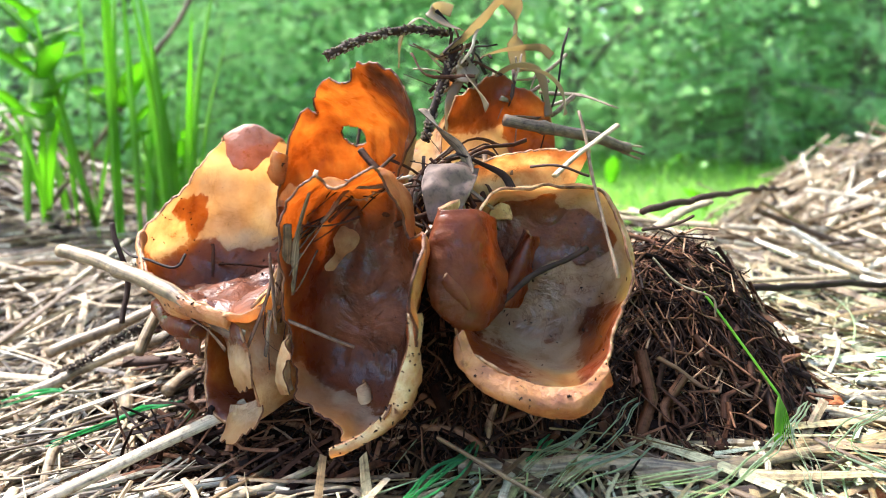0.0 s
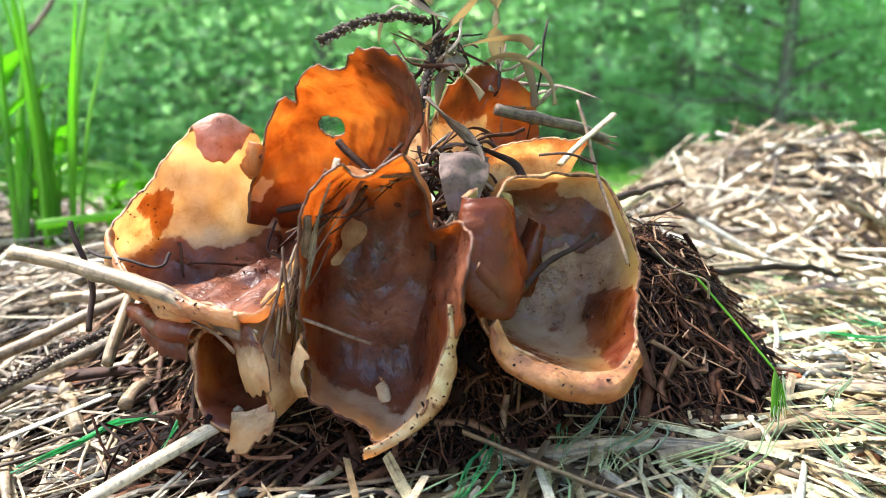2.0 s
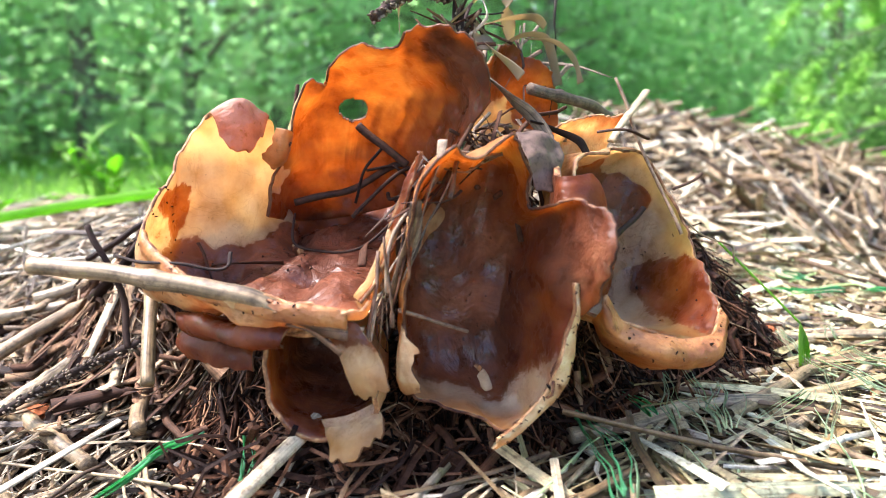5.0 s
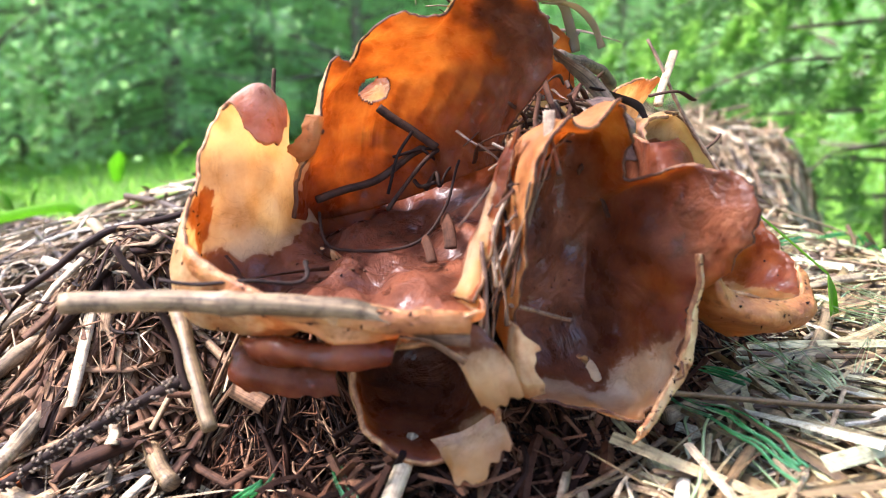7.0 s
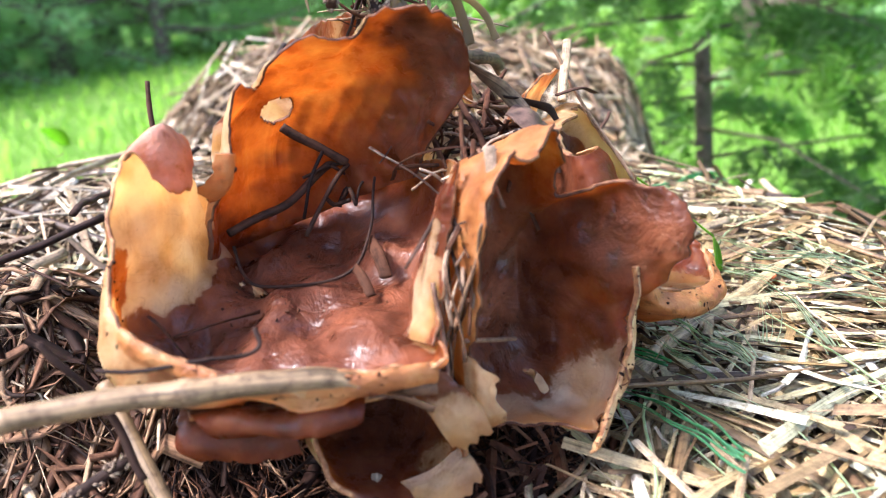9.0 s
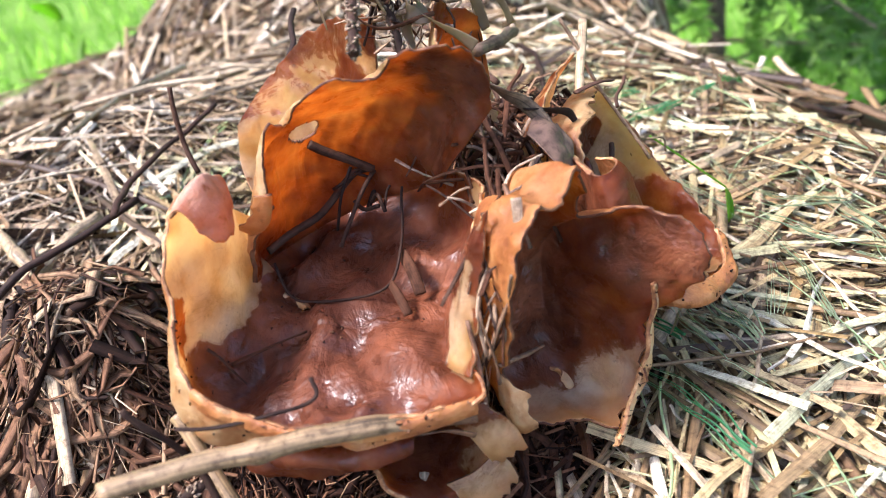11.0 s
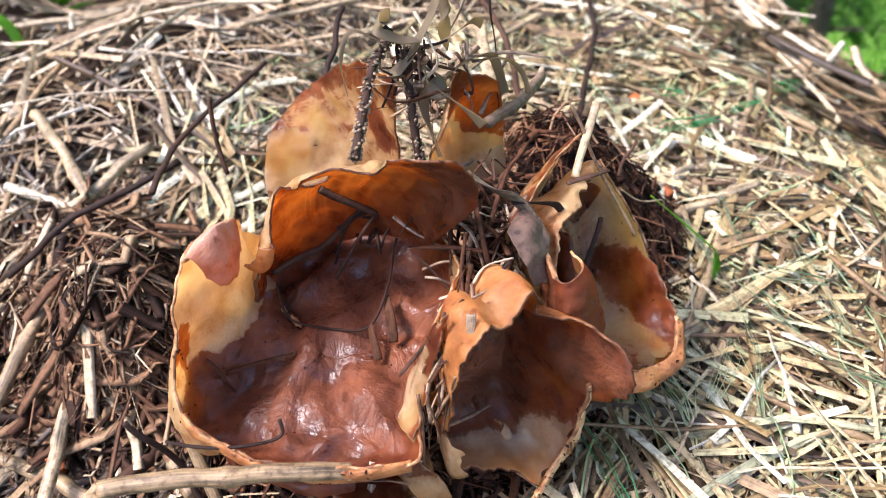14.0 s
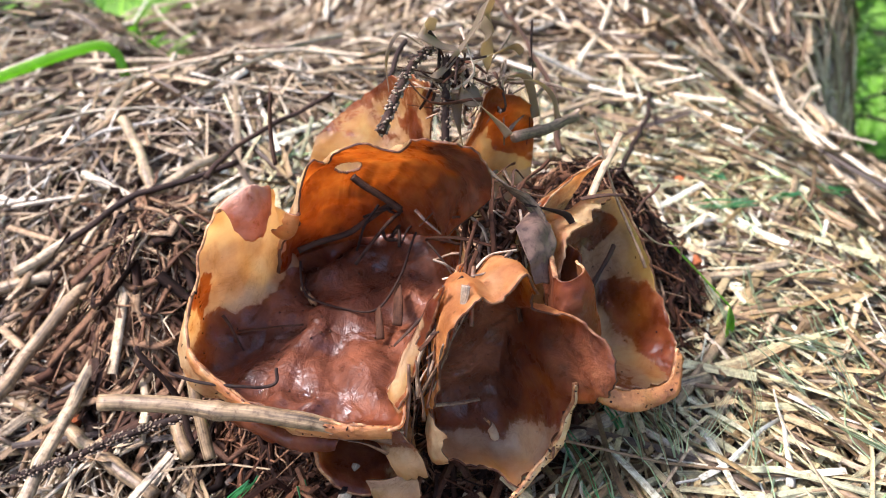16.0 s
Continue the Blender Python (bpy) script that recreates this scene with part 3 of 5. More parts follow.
heap_spot = scatter(-0.55, 0.75, -0.05, 1.35, lambda x, y: outside_cluster(x, y) & (heap_z(x, y) > -0.6), heap_way)
near_spot = scatter(-0.22, 0.3, 0.08, 0.5, lambda x, y: outside_cluster(x, y, 1.05), heap_way)
hay_spot = scatter(-0.02, 0.42, 0.05, 0.45, lambda x, y: outside_cluster(x, y, 1.1), lambda rng, x, y: lay(x, y, 1.0, rng.normal(0, 0.5, len(x)) + 1.3 * (rng.uniform(size=len(x)) < 0.25)))
mound_spot = scatter(0.22, 0.75, 0.42, 1.0, lambda x, y: heap_z(x, y) > -0.3, any_way)
flank_spot = scatter(0.28, 1.05, 0.02, 1.3, lambda x, y: (heap_z(x, y) > -0.8) & (heap_z(x, y) < -0.05), any_way)
slope_spot = scatter(-1.15, 1.1, -0.75, 1.55, lambda x, y: (heap_z(x, y) > -0.89) & ((x < -0.5) | (y < 0.0) | (y > 1.1) | (x > 0.7)), any_way)
soil_spot = scatter(-0.14, 0.16, 0.19, 0.49, lambda x, y: soil_z(x, y) > heap_z(x, y) - 0.004, any_way)
rot_spot = scatter(-0.125, -0.035, 0.305, 0.44, lambda x, y: ((x + 0.080) / 0.042) ** 2 + ((y - 0.372) / 0.064) ** 2 < 1, any_way)


def top_z(x, y):
    return np.maximum(soil_z(x, y), heap_z(x, y))


rng = np.random.default_rng(7)
for name, n, spot, zf, length, width, flat, lift, tilt, segs, sides, bend, mat, smooth, lab in (
        ("loose_straw", 2700, heap_spot, heap_z, (0.04, 0.17), (0.0016, 0.0046), (0.25, 0.8), (-0.004, 0.015), 0.16, 5, 6, 0.03, STRAW, True, "tangled pale dry straw"),
        ("split_straw", 8000, heap_spot, heap_z, (0.015, 0.10), (0.0008, 0.0042), (0.05, 0.25), (-0.003, 0.014), 0.24, 4, 4, 0.05, STRAW, False, "split and flattened straw blades"),
        ("fine_straw", 7500, near_spot, heap_z, (0.006, 0.055), (0.0004, 0.0020), (0.10, 0.6), (-0.002, 0.013), 0.28, 4, 4, 0.10, STRAW, False, "short broken pieces of straw"),
        ("flattened_hay", 6800, hay_spot, heap_z, (0.018, 0.095), (0.0006, 0.0038), (0.05, 0.25), (0.000, 0.014), 0.16, 5, 4, 0.07, HAY, False, "flattened greenish yellow hay"),
        ("slope_straw", 6500, slope_spot, heap_z, (0.06, 0.22), (0.004, 0.010), (0.1, 0.5), (0.0, 0.025), 0.15, 6, 5, 0.06, STRAW, True, "loose straw over the sides of the heap"),
        ("bale_net", 240, hay_spot, heap_z, (0.04, 0.12), (0.0005, 0.0011), (0.1, 0.3), (0.008, 0.016), 0.06, 9, 4, 0.12, NETPALE, True, "pale green threads of old bale net"),
        ("mound_straw", 1700, mound_spot, heap_z, (0.04, 0.16), (0.0024, 0.0060), (0.2, 0.8), (0.0, 0.018), 0.45, 4, 5, 0.06, STRAW, True, "coarse loose straw piled on the mound"),
        ("flank_straw", 3000, flank_spot, heap_z, (0.05, 0.2), (0.003, 0.007), (0.1, 0.6), (0.0, 0.03), 0.2, 6, 5, 0.06, STRAW, True, "loose straw on the steep flank of the heap")):
    v, f, u = strew(rng, n, spot, zf, length, width, flat, lift, tilt, segs, sides, bend)
    tagged(mesh_object(name, v, f, mat, heap, "", smooth, None, u), lab, kind="stuff")
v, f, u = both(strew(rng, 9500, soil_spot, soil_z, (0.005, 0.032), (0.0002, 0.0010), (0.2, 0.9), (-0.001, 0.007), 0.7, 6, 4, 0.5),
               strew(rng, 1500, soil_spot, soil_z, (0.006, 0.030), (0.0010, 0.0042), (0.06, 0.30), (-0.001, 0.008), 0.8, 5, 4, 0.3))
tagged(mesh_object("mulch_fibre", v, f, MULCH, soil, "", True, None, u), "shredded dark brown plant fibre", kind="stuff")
v, f, u = both(strew(rng, 2600, rot_spot, top_z, (0.008, 0.042), (0.0002, 0.0014), (0.06, 0.4), (0.000, 0.015), 0.6, 7, 4, 0.5),
               strew(rng, 520, rot_spot, top_z, (0.012, 0.050), (0.0020, 0.0055), (0.04, 0.15), (0.003, 0.017), 0.5, 8, 4, 0.7))
tagged(mesh_object("rotten_straw", v, f, ROTTEN, soil, "", True, None, u), "curled brown rotten straw and roots", kind="stuff")

# ---- the fungus cluster ----
big = thing("cup_fungus", "large brown cup fungus with a torn orange hood", "mushroom", "cup fungi of the cluster")
cup("bowl", (-0.046, 0.270, 0.0425), (-0.2, -0.09, 1), [
    (-0.0500, 0.2225, 0.0425, 1.0, 0.2), (-0.0640, 0.2310, 0.0445, 1.0, -0.1), (-0.0758, 0.2398, 0.0474, 1.0, -0.1), (-0.0840, 0.2520, 0.0500, 1.0, -0.1),
    (-0.0888, 0.2640, 0.0560, 1.12, 0.3), (-0.0880, 0.2730, 0.0610, 1.38, 0.6), (-0.0828, 0.2800, 0.0685, 1.42, 0.6), (-0.0774, 0.2862, 0.0762, 1.4, 0.6),
    (-0.0682, 0.2886, 0.0850, 1.26, 0.9), (-0.0582, 0.2908, 0.0884, 1.30, 0.9), (-0.0498, 0.2952, 0.0842, 1.2, 0.7), (-0.0460, 0.3020, 0.0740, 1.1, 0.4),
    (-0.0300, 0.3060, 0.0600, 1.0, 0.0), (-0.0100, 0.3000, 0.0600, 1.0, 0.0), (0.0000, 0.2810, 0.0630, 1.0, 0.0), (-0.0045, 0.2590, 0.0700, 1.0, 0.1),
    (-0.0115, 0.2430, 0.0715, 0.95, 0.3), (-0.0220, 0.2375, 0.0690, 0.95, 0.2), (-0.0310, 0.2385, 0.0570, 1.0, 0.2), (-0.0430, 0.2300, 0.0440, 1.0, 0.3)],
    0.62, big, 1.0, 0.0017, "wet brown bowl with a pale outside", peel_floor=-0.15, crumple=0.0024, folds=0.0034, patches=(
        (-0.062, 0.298, 0.074, 0.0200, 1.1), (-0.048, 0.305, 0.067, 0.014, 1.0), (-0.0795, 0.288, 0.0765, 0.0055, 1.0), (-0.088, 0.277, 0.0655, 0.0045, 0.8), (-0.0900, 0.268, 0.058, 0.0035, 0.6),
        (-0.0815, 0.288, 0.064, 0.007, -0.9), (-0.056, 0.258, 0.043, 0.0075, 0.55), (-0.066, 0.246, 0.0445, 0.005, 0.35),
        (-0.031, 0.237, 0.058, 0.0065, 0.65), (-0.040, 0.231, 0.048, 0.007, 0.8), (-0.013, 0.246, 0.069, 0.005, 0.6)))
lip = spline([(-0.0895, 0.2690, 0.0560), (-0.0890, 0.2630, 0.0535), (-0.0835, 0.2510, 0.0475), (-0.0755, 0.2390, 0.0450), (-0.0640, 0.2303, 0.0420), (-0.0512, 0.2228, 0.0405)], 70)
v, f, u = tube_arrays(lip + 0.0006 * np.stack([ripple(lip, 90, k) for k in (1.0, 2.0, 3.0)], 1), 0.0011 + 0.0002 * ripple(lip, 150, 9.0), 12, 2.2)
mesh_object("lip", v, f, LIP, big, "thick orange front lip", True, None, u, {"rim": np.full(len(v), 0.62), "peel": np.zeros(len(v))})
sheet("side_flap", [
    [(-0.0440, 0.2375, 0.0420), (-0.0370, 0.2400, 0.0480), (-0.0320, 0.2395, 0.0560), (-0.0300, 0.2330, 0.0720)],
    [(-0.0460, 0.2330, 0.0428), (-0.0395, 0.2345, 0.0500), (-0.0340, 0.2340, 0.0600), (-0.0308, 0.2300, 0.0755)],
    [(-0.0468, 0.2280, 0.0432), (-0.0402, 0.2290, 0.0510), (-0.0335, 0.2298, 0.0620), (-0.0300, 0.2283, 0.0778)]],
    big, 2.8, (-0.2, 0.20, 0.1), 0.0016, [0.1, 0.55, 0.25], "pinkish folded side flap", nu=80, nv=40, patches=((-0.031, 0.229, 0.072, 0.005, -0.8), (-0.039, 0.234, 0.050, 0.006, 0.5)))
sheet("hood", [
    [(-0.0520, 0.2910, 0.0560), (-0.0385, 0.3010, 0.0525), (-0.0240, 0.3010, 0.0530), (-0.0120, 0.2925, 0.0565), (-0.0055, 0.2760, 0.0620), (-0.0060, 0.2620, 0.0660)],
    [(-0.0505, 0.2885, 0.0680), (-0.0440, 0.2965, 0.0670), (-0.0330, 0.3000, 0.0690), (-0.0240, 0.2980, 0.0710), (-0.0170, 0.2930, 0.0720), (-0.0095, 0.2830, 0.0730), (-0.0060, 0.2690, 0.0735), (-0.0070, 0.2560, 0.0735)],
    [(-0.0485, 0.2850, 0.0745), (-0.0440, 0.2890, 0.0820), (-0.0350, 0.2930, 0.0870), (-0.0240, 0.2900, 0.0880), (-0.0160, 0.2820, 0.0895), (-0.0085, 0.2700, 0.0900), (-0.0035, 0.2590, 0.0865), (-0.0058, 0.2505, 0.0798)],
    [(-0.0474, 0.2812, 0.0770), (-0.0405, 0.2832, 0.0946), (-0.0352, 0.2810, 0.0945), (-0.0340, 0.2712, 0.1030), (-0.0232, 0.2596, 0.1040), (-0.0200, 0.2560, 0.1088), (-0.0130, 0.2470, 0.1078), (-0.0055, 0.2426, 0.1015), (-0.0015, 0.2438, 0.0895)]],
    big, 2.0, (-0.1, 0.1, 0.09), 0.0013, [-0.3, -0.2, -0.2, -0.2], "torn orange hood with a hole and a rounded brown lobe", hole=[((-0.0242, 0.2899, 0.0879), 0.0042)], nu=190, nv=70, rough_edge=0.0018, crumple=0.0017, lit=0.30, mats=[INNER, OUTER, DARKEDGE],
    patches=((-0.050, 0.291, 0.068, 0.007, 1.0), (-0.0065, 0.253, 0.0765, 0.0022, 0.9), (-0.010, 0.250, 0.097, 0.0115, -1.5), (-0.005, 0.262, 0.080, 0.012, -0.9)))
sheet("curl", [
    [(-0.0500, 0.2890, 0.0700), (-0.0478, 0.2850, 0.0745), (-0.0462, 0.2830, 0.0810)],
    [(-0.0515, 0.2865, 0.0715), (-0.0495, 0.2815, 0.0755), (-0.0478, 0.2800, 0.0820)],
    [(-0.0530, 0.2880, 0.0735), (-0.0525, 0.2845, 0.0775), (-0.0500, 0.2825, 0.0825)]],
    big, 2.3, (-0.1, 0.1, 0.09), 0.0012, [0.0, 0.1, 0.2], "orange-brown rolled edge of the hood", nu=50, nv=30, mats=[LIP, INNER, EDGE])
sheet("folded_flap", [
    [(-0.0690, 0.2890, 0.0855), (-0.0580, 0.2912, 0.0888), (-0.0490, 0.2955, 0.0845)],
    [(-0.0675, 0.2870, 0.0865), (-0.0580, 0.2885, 0.0904), (-0.0498, 0.2935, 0.0858)],
    [(-0.0665, 0.2850, 0.0840), (-0.0590, 0.2850, 0.0860), (-0.0510, 0.2900, 0.0838)],
    [(-0.0660, 0.2845, 0.0805), (-0.0605, 0.2830, 0.0752), (-0.0530, 0.2875, 0.0800)]],
    big, 1.7, (-0.04, 0.15, 0.2), 0.0011, [0.2, 0.1, 0.0, 0.0], "lavender-brown flap folded down into the cup", nu=70, nv=36, mats=[LILAC, OUTER, EDGE])

mid = thing("cup_fungus", "brown cup fungus with pale ragged lower edge", "mushroom", "cup fungi of the cluster")
cup("bowl", (-0.013, 0.238, 0.037), (-0.25, -0.95, 0.1), [
    (-0.0355, 0.2188, 0.0640, 0.95, -0.4), (-0.0320, 0.2172, 0.0745, 0.9, -0.3), (-0.0262, 0.2165, 0.0802, 0.95, -0.3), (-0.0208, 0.2155, 0.0772, 0.95, -0.3),
    (-0.0112, 0.2155, 0.0822, 0.95, -0.3), (-0.0068, 0.2180, 0.0740, 0.95, -0.3), (-0.0032, 0.2220, 0.0628, 1.0, -0.3),
    (0.001, 0.207, 0.066, 0.8, -0.2), (0.001, 0.194, 0.063, 0.6, -0.3), (-0.002, 0.191, 0.052, 0.5, -0.3), (-0.0012, 0.2035, 0.0385, 0.6, 0.1),
    (-0.0043, 0.205, 0.0276, 0.8, 0.5), (-0.0105, 0.2065, 0.0165, 1.0, 0.8), (-0.0185, 0.2075, 0.0120, 1.0, 0.9), (-0.023, 0.217, 0.014, 1.0, 0.85),
    (-0.034, 0.225, 0.018, 1.0, 0.8), (-0.035, 0.227, 0.031, 1.0, 0.3), (-0.037, 0.222, 0.050, 1.0, -0.3)], 0.45, mid, 3.0, 0.0015, peel_floor=-0.1, mats=[INNER, LIP, DARKEDGE], rough_edge=0.0026, crumple=0.0020, patches=((-0.001, 0.200, 0.057, 0.011, -1.0), (-0.004, 0.212, 0.047, 0.010, -0.8), (-0.026, 0.222, 0.055, 0.009, -0.6)))

sheet("curl", [
    [(-0.0165, 0.2275, 0.0225), (-0.0150, 0.2265, 0.0205), (-0.0140, 0.2255, 0.0180)],
    [(-0.0165, 0.2245, 0.0220), (-0.0155, 0.2235, 0.0200), (-0.0150, 0.2225, 0.0175)],
    [(-0.0180, 0.2240, 0.0205), (-0.0172, 0.2232, 0.0190), (-0.0165, 0.2225, 0.0175)]], mid, 3.3, (-0.1, 0.0, 0.05), 0.0009, 0.9, "small pale torn curl", nu=24, nv=20)
sheet("side_flap", [
    [(-0.0355, 0.2290, 0.036), (-0.0360, 0.2280, 0.028), (-0.0355, 0.2265, 0.020)],
    [(-0.0375, 0.2245, 0.035), (-0.0380, 0.2235, 0.028), (-0.0375, 0.2230, 0.020)],
    [(-0.0350, 0.2215, 0.032), (-0.0355, 0.2205, 0.027), (-0.0350, 0.2205, 0.021)]], mid, 3.6, (0.0, 0.1, 0.05), 0.0010, 0.7, "pale torn side flap", nu=40, nv=30, rough_edge=0.002)

sheet("rim_band", [
    [(-0.0026, 0.2042, 0.0473), (-0.0026, 0.2045, 0.0390), (-0.0059, 0.2050, 0.0286), (-0.0082, 0.2055, 0.0220), (-0.0144, 0.2060, 0.0158), (-0.0219, 0.2060, 0.0122)],
    [(-0.0008, 0.2045, 0.0470), (-0.0008, 0.2050, 0.0385), (-0.0026, 0.2055, 0.0280), (-0.0056, 0.2055, 0.0210), (-0.0129, 0.2060, 0.0142), (-0.0224, 0.2055, 0.0106)],
    [(-0.0002, 0.2085, 0.0462), (-0.0002, 0.2090, 0.0377), (-0.0006, 0.2090, 0.0273), (-0.0038, 0.2090, 0.0200), (-0.0119, 0.2085, 0.0130), (-0.0223, 0.2070, 0.0092)]],
    mid, 3.9, (-0.05, 0.0, 0.05), 0.0012, 0.6, "cream torn rim speckled with soil", mats=[OUTER, OUTER, EDGE], nu=110, nv=30, rough_edge=0.0012)

right = thing("cup_fungus", "brown and cream cup fungus with an orange lower lip", "mushroom", "cup fungi of the cluster")
cup("bowl", (0.032, 0.250, 0.046), (-0.1, -0.97, 0.15), [
    (0.029, 0.235, 0.075, 1.1, 0.6), (0.051, 0.245, 0.072, 1.1, 0.95), (0.058, 0.234, 0.051, 1.1, 0.95), (0.050, 0.216, 0.040, 1.05, 0.0),
    (0.046, 0.208, 0.034, 1.05, 0.05), (0.038, 0.203, 0.029, 1.05, 0.5), (0.027, 0.204, 0.030, 1.1, 0.5), (0.016, 0.207, 0.034, 1.05, 0.3),
    (0.011, 0.216, 0.036, 1.0, 0.2), (0.009, 0.224, 0.048, 1.0, 0.1), (0.012, 0.228, 0.062, 1.05, 0.4), (0.018, 0.233, 0.073, 1.1, 0.6)],
    0.55, right, 4.0, 0.0016, peel_floor=0.75, rough_edge=0.002, patches=((0.028, 0.252, 0.061, 0.010, -1.0), (0.045, 0.248, 0.060, 0.008, -0.7), (0.046, 0.216, 0.039, 0.0035, -1.2), (0.033, 0.240, 0.034, 0.006, -0.4), (0.020, 0.236, 0.050, 0.010, -0.9)))
sheet("lobe", [
    [(0.010, 0.230, 0.072), (0.012, 0.233, 0.055), (0.014, 0.228, 0.040)],
    [(0.006, 0.220, 0.070), (0.003, 0.214, 0.053), (0.009, 0.214, 0.041)],
    [(0.014, 0.221, 0.070), (0.014, 0.214, 0.054), (0.016, 0.216, 0.040)],
    [(0.019, 0.229, 0.067), (0.022, 0.226, 0.053), (0.0215, 0.227, 0.043)]],
    right, 5.0, (0.0, 0.1, 0.06), 0.0016, -0.15, "reddish brown folded lobe")

sheet("inner_fold", [
    [(0.020, 0.240, 0.040), (0.024, 0.244, 0.050), (0.029, 0.245, 0.062)],
    [(0.022, 0.232, 0.042), (0.026, 0.235, 0.052), (0.030, 0.238, 0.061)],
    [(0.027, 0.236, 0.041), (0.030, 0.238, 0.051), (0.033, 0.242, 0.060)]], right, 5.5, (0.0, 0.1, 0.06), 0.0014, -0.3, "dark purplish inner fold", nu=50, nv=30)
sheet("front_lip", [
    [(0.010, 0.210, 0.041), (0.014, 0.208, 0.0345), (0.026, 0.2035, 0.030), (0.038, 0.2025, 0.029), (0.0465, 0.208, 0.034)],
    [(0.009, 0.208, 0.040), (0.012, 0.205, 0.032), (0.026, 0.1995, 0.026), (0.038, 0.1995, 0.0255), (0.047, 0.2055, 0.031)],
    [(0.010, 0.209, 0.038), (0.014, 0.2085, 0.029), (0.031, 0.204, 0.0205), (0.041, 0.204, 0.022), (0.048, 0.209, 0.028)],
    [(0.013, 0.216, 0.034), (0.018, 0.218, 0.025), (0.031, 0.216, 0.018), (0.041, 0.216, 0.020), (0.048, 0.217, 0.027)]],
    right, 5.8, (0.02, 0.0, 0.03), 0.0013, 0.0, "rolled orange front lip", mats=[LIP, OUTER, EDGE], rough_edge=0.0006)
sheet("lobe_fold", [
    [(0.007, 0.2185, 0.0565), (0.013, 0.2175, 0.0505), (0.0165, 0.2185, 0.046)],
    [(0.006, 0.2115, 0.054), (0.011, 0.2110, 0.049), (0.0135, 0.2125, 0.044)],
    [(0.005, 0.2170, 0.0485), (0.009, 0.2155, 0.0445), (0.012, 0.2165, 0.0415)]], right, 6.1, (0.0, 0.1, 0.06), 0.0012, -0.3, "purplish brown overlapping fold", nu=40, nv=30)
low = thing("cup_fungus", "small drooping brown cup fungus with a tan flap", "mushroom", "cup fungi of the cluster")
# thin=0.8 lets less light through: the hollow's shade put into its flesh
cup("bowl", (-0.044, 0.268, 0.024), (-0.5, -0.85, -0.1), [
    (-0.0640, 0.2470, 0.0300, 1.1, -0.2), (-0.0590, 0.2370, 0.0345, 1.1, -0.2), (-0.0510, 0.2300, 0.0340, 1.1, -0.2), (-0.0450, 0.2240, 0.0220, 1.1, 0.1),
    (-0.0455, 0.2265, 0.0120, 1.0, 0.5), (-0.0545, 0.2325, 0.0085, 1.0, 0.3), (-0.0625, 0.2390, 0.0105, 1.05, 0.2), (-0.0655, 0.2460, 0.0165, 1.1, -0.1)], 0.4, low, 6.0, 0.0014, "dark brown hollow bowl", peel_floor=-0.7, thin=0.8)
sheet("upper_flap", [
    [(-0.0800, 0.2690, 0.0350), (-0.0680, 0.2520, 0.0350), (-0.0575, 0.2380, 0.0350)],
    [(-0.0835, 0.2610, 0.0375), (-0.0745, 0.2440, 0.0370), (-0.0625, 0.2330, 0.0365)],
    [(-0.0830, 0.2575, 0.0350), (-0.0750, 0.2415, 0.0340), (-0.0645, 0.2325, 0.0340)],
    [(-0.0790, 0.2600, 0.0315), (-0.0715, 0.2445, 0.0310), (-0.0630, 0.2360, 0.0325)]], low, 6.4, (-0.2, 0.0, 0.05), 0.0014, -0.3, "rolled orange-brown flap")
sheet("left_flap", [
    [(-0.0780, 0.2740, 0.0340), (-0.0700, 0.2620, 0.0320), (-0.0630, 0.2540, 0.0300)],
    [(-0.0835, 0.2720, 0.0275), (-0.0750, 0.2590, 0.0270), (-0.0670, 0.2510, 0.0270)],
    [(-0.0815, 0.2690, 0.0235), (-0.0745, 0.2570, 0.0225), (-0.0670, 0.2500, 0.0225)]], low, 6.5, (-0.2, 0.0, 0.05), 0.0013, -0.1, "brown drooping left flap", nu=60, nv=36)
sheet("side_flap", [
    [(-0.0555, 0.2300, 0.0380), (-0.0515, 0.2265, 0.0392), (-0.0480, 0.2245, 0.0380)],
    [(-0.0520, 0.2265, 0.0310), (-0.0480, 0.2220, 0.0320), (-0.0445, 0.2190, 0.0305)],
    [(-0.0500, 0.2225, 0.0215), (-0.0470, 0.2190, 0.0215), (-0.0438, 0.2162, 0.0235)]], low, 6.7, (-0.2, 0.0, 0.05), 0.0014, [0.2, 0.55, 0.7], "tan drooping side flap", rough_edge=0.0022)
sheet("lower_flap", [
    [(-0.0545, 0.2350, 0.0125), (-0.0495, 0.2300, 0.0145), (-0.0450, 0.2260, 0.0180)],
    [(-0.0540, 0.2310, 0.0090), (-0.0490, 0.2265, 0.0110), (-0.0440, 0.2225, 0.0150)],
    [(-0.0548, 0.2280, 0.0060), (-0.0500, 0.2235, 0.0070), (-0.0445, 0.2200, 0.0120)]], low, 6.9, (-0.2, 0.0, 0.05), 0.0011, 0.8, "pale ragged lower flap", rough_edge=0.0026)

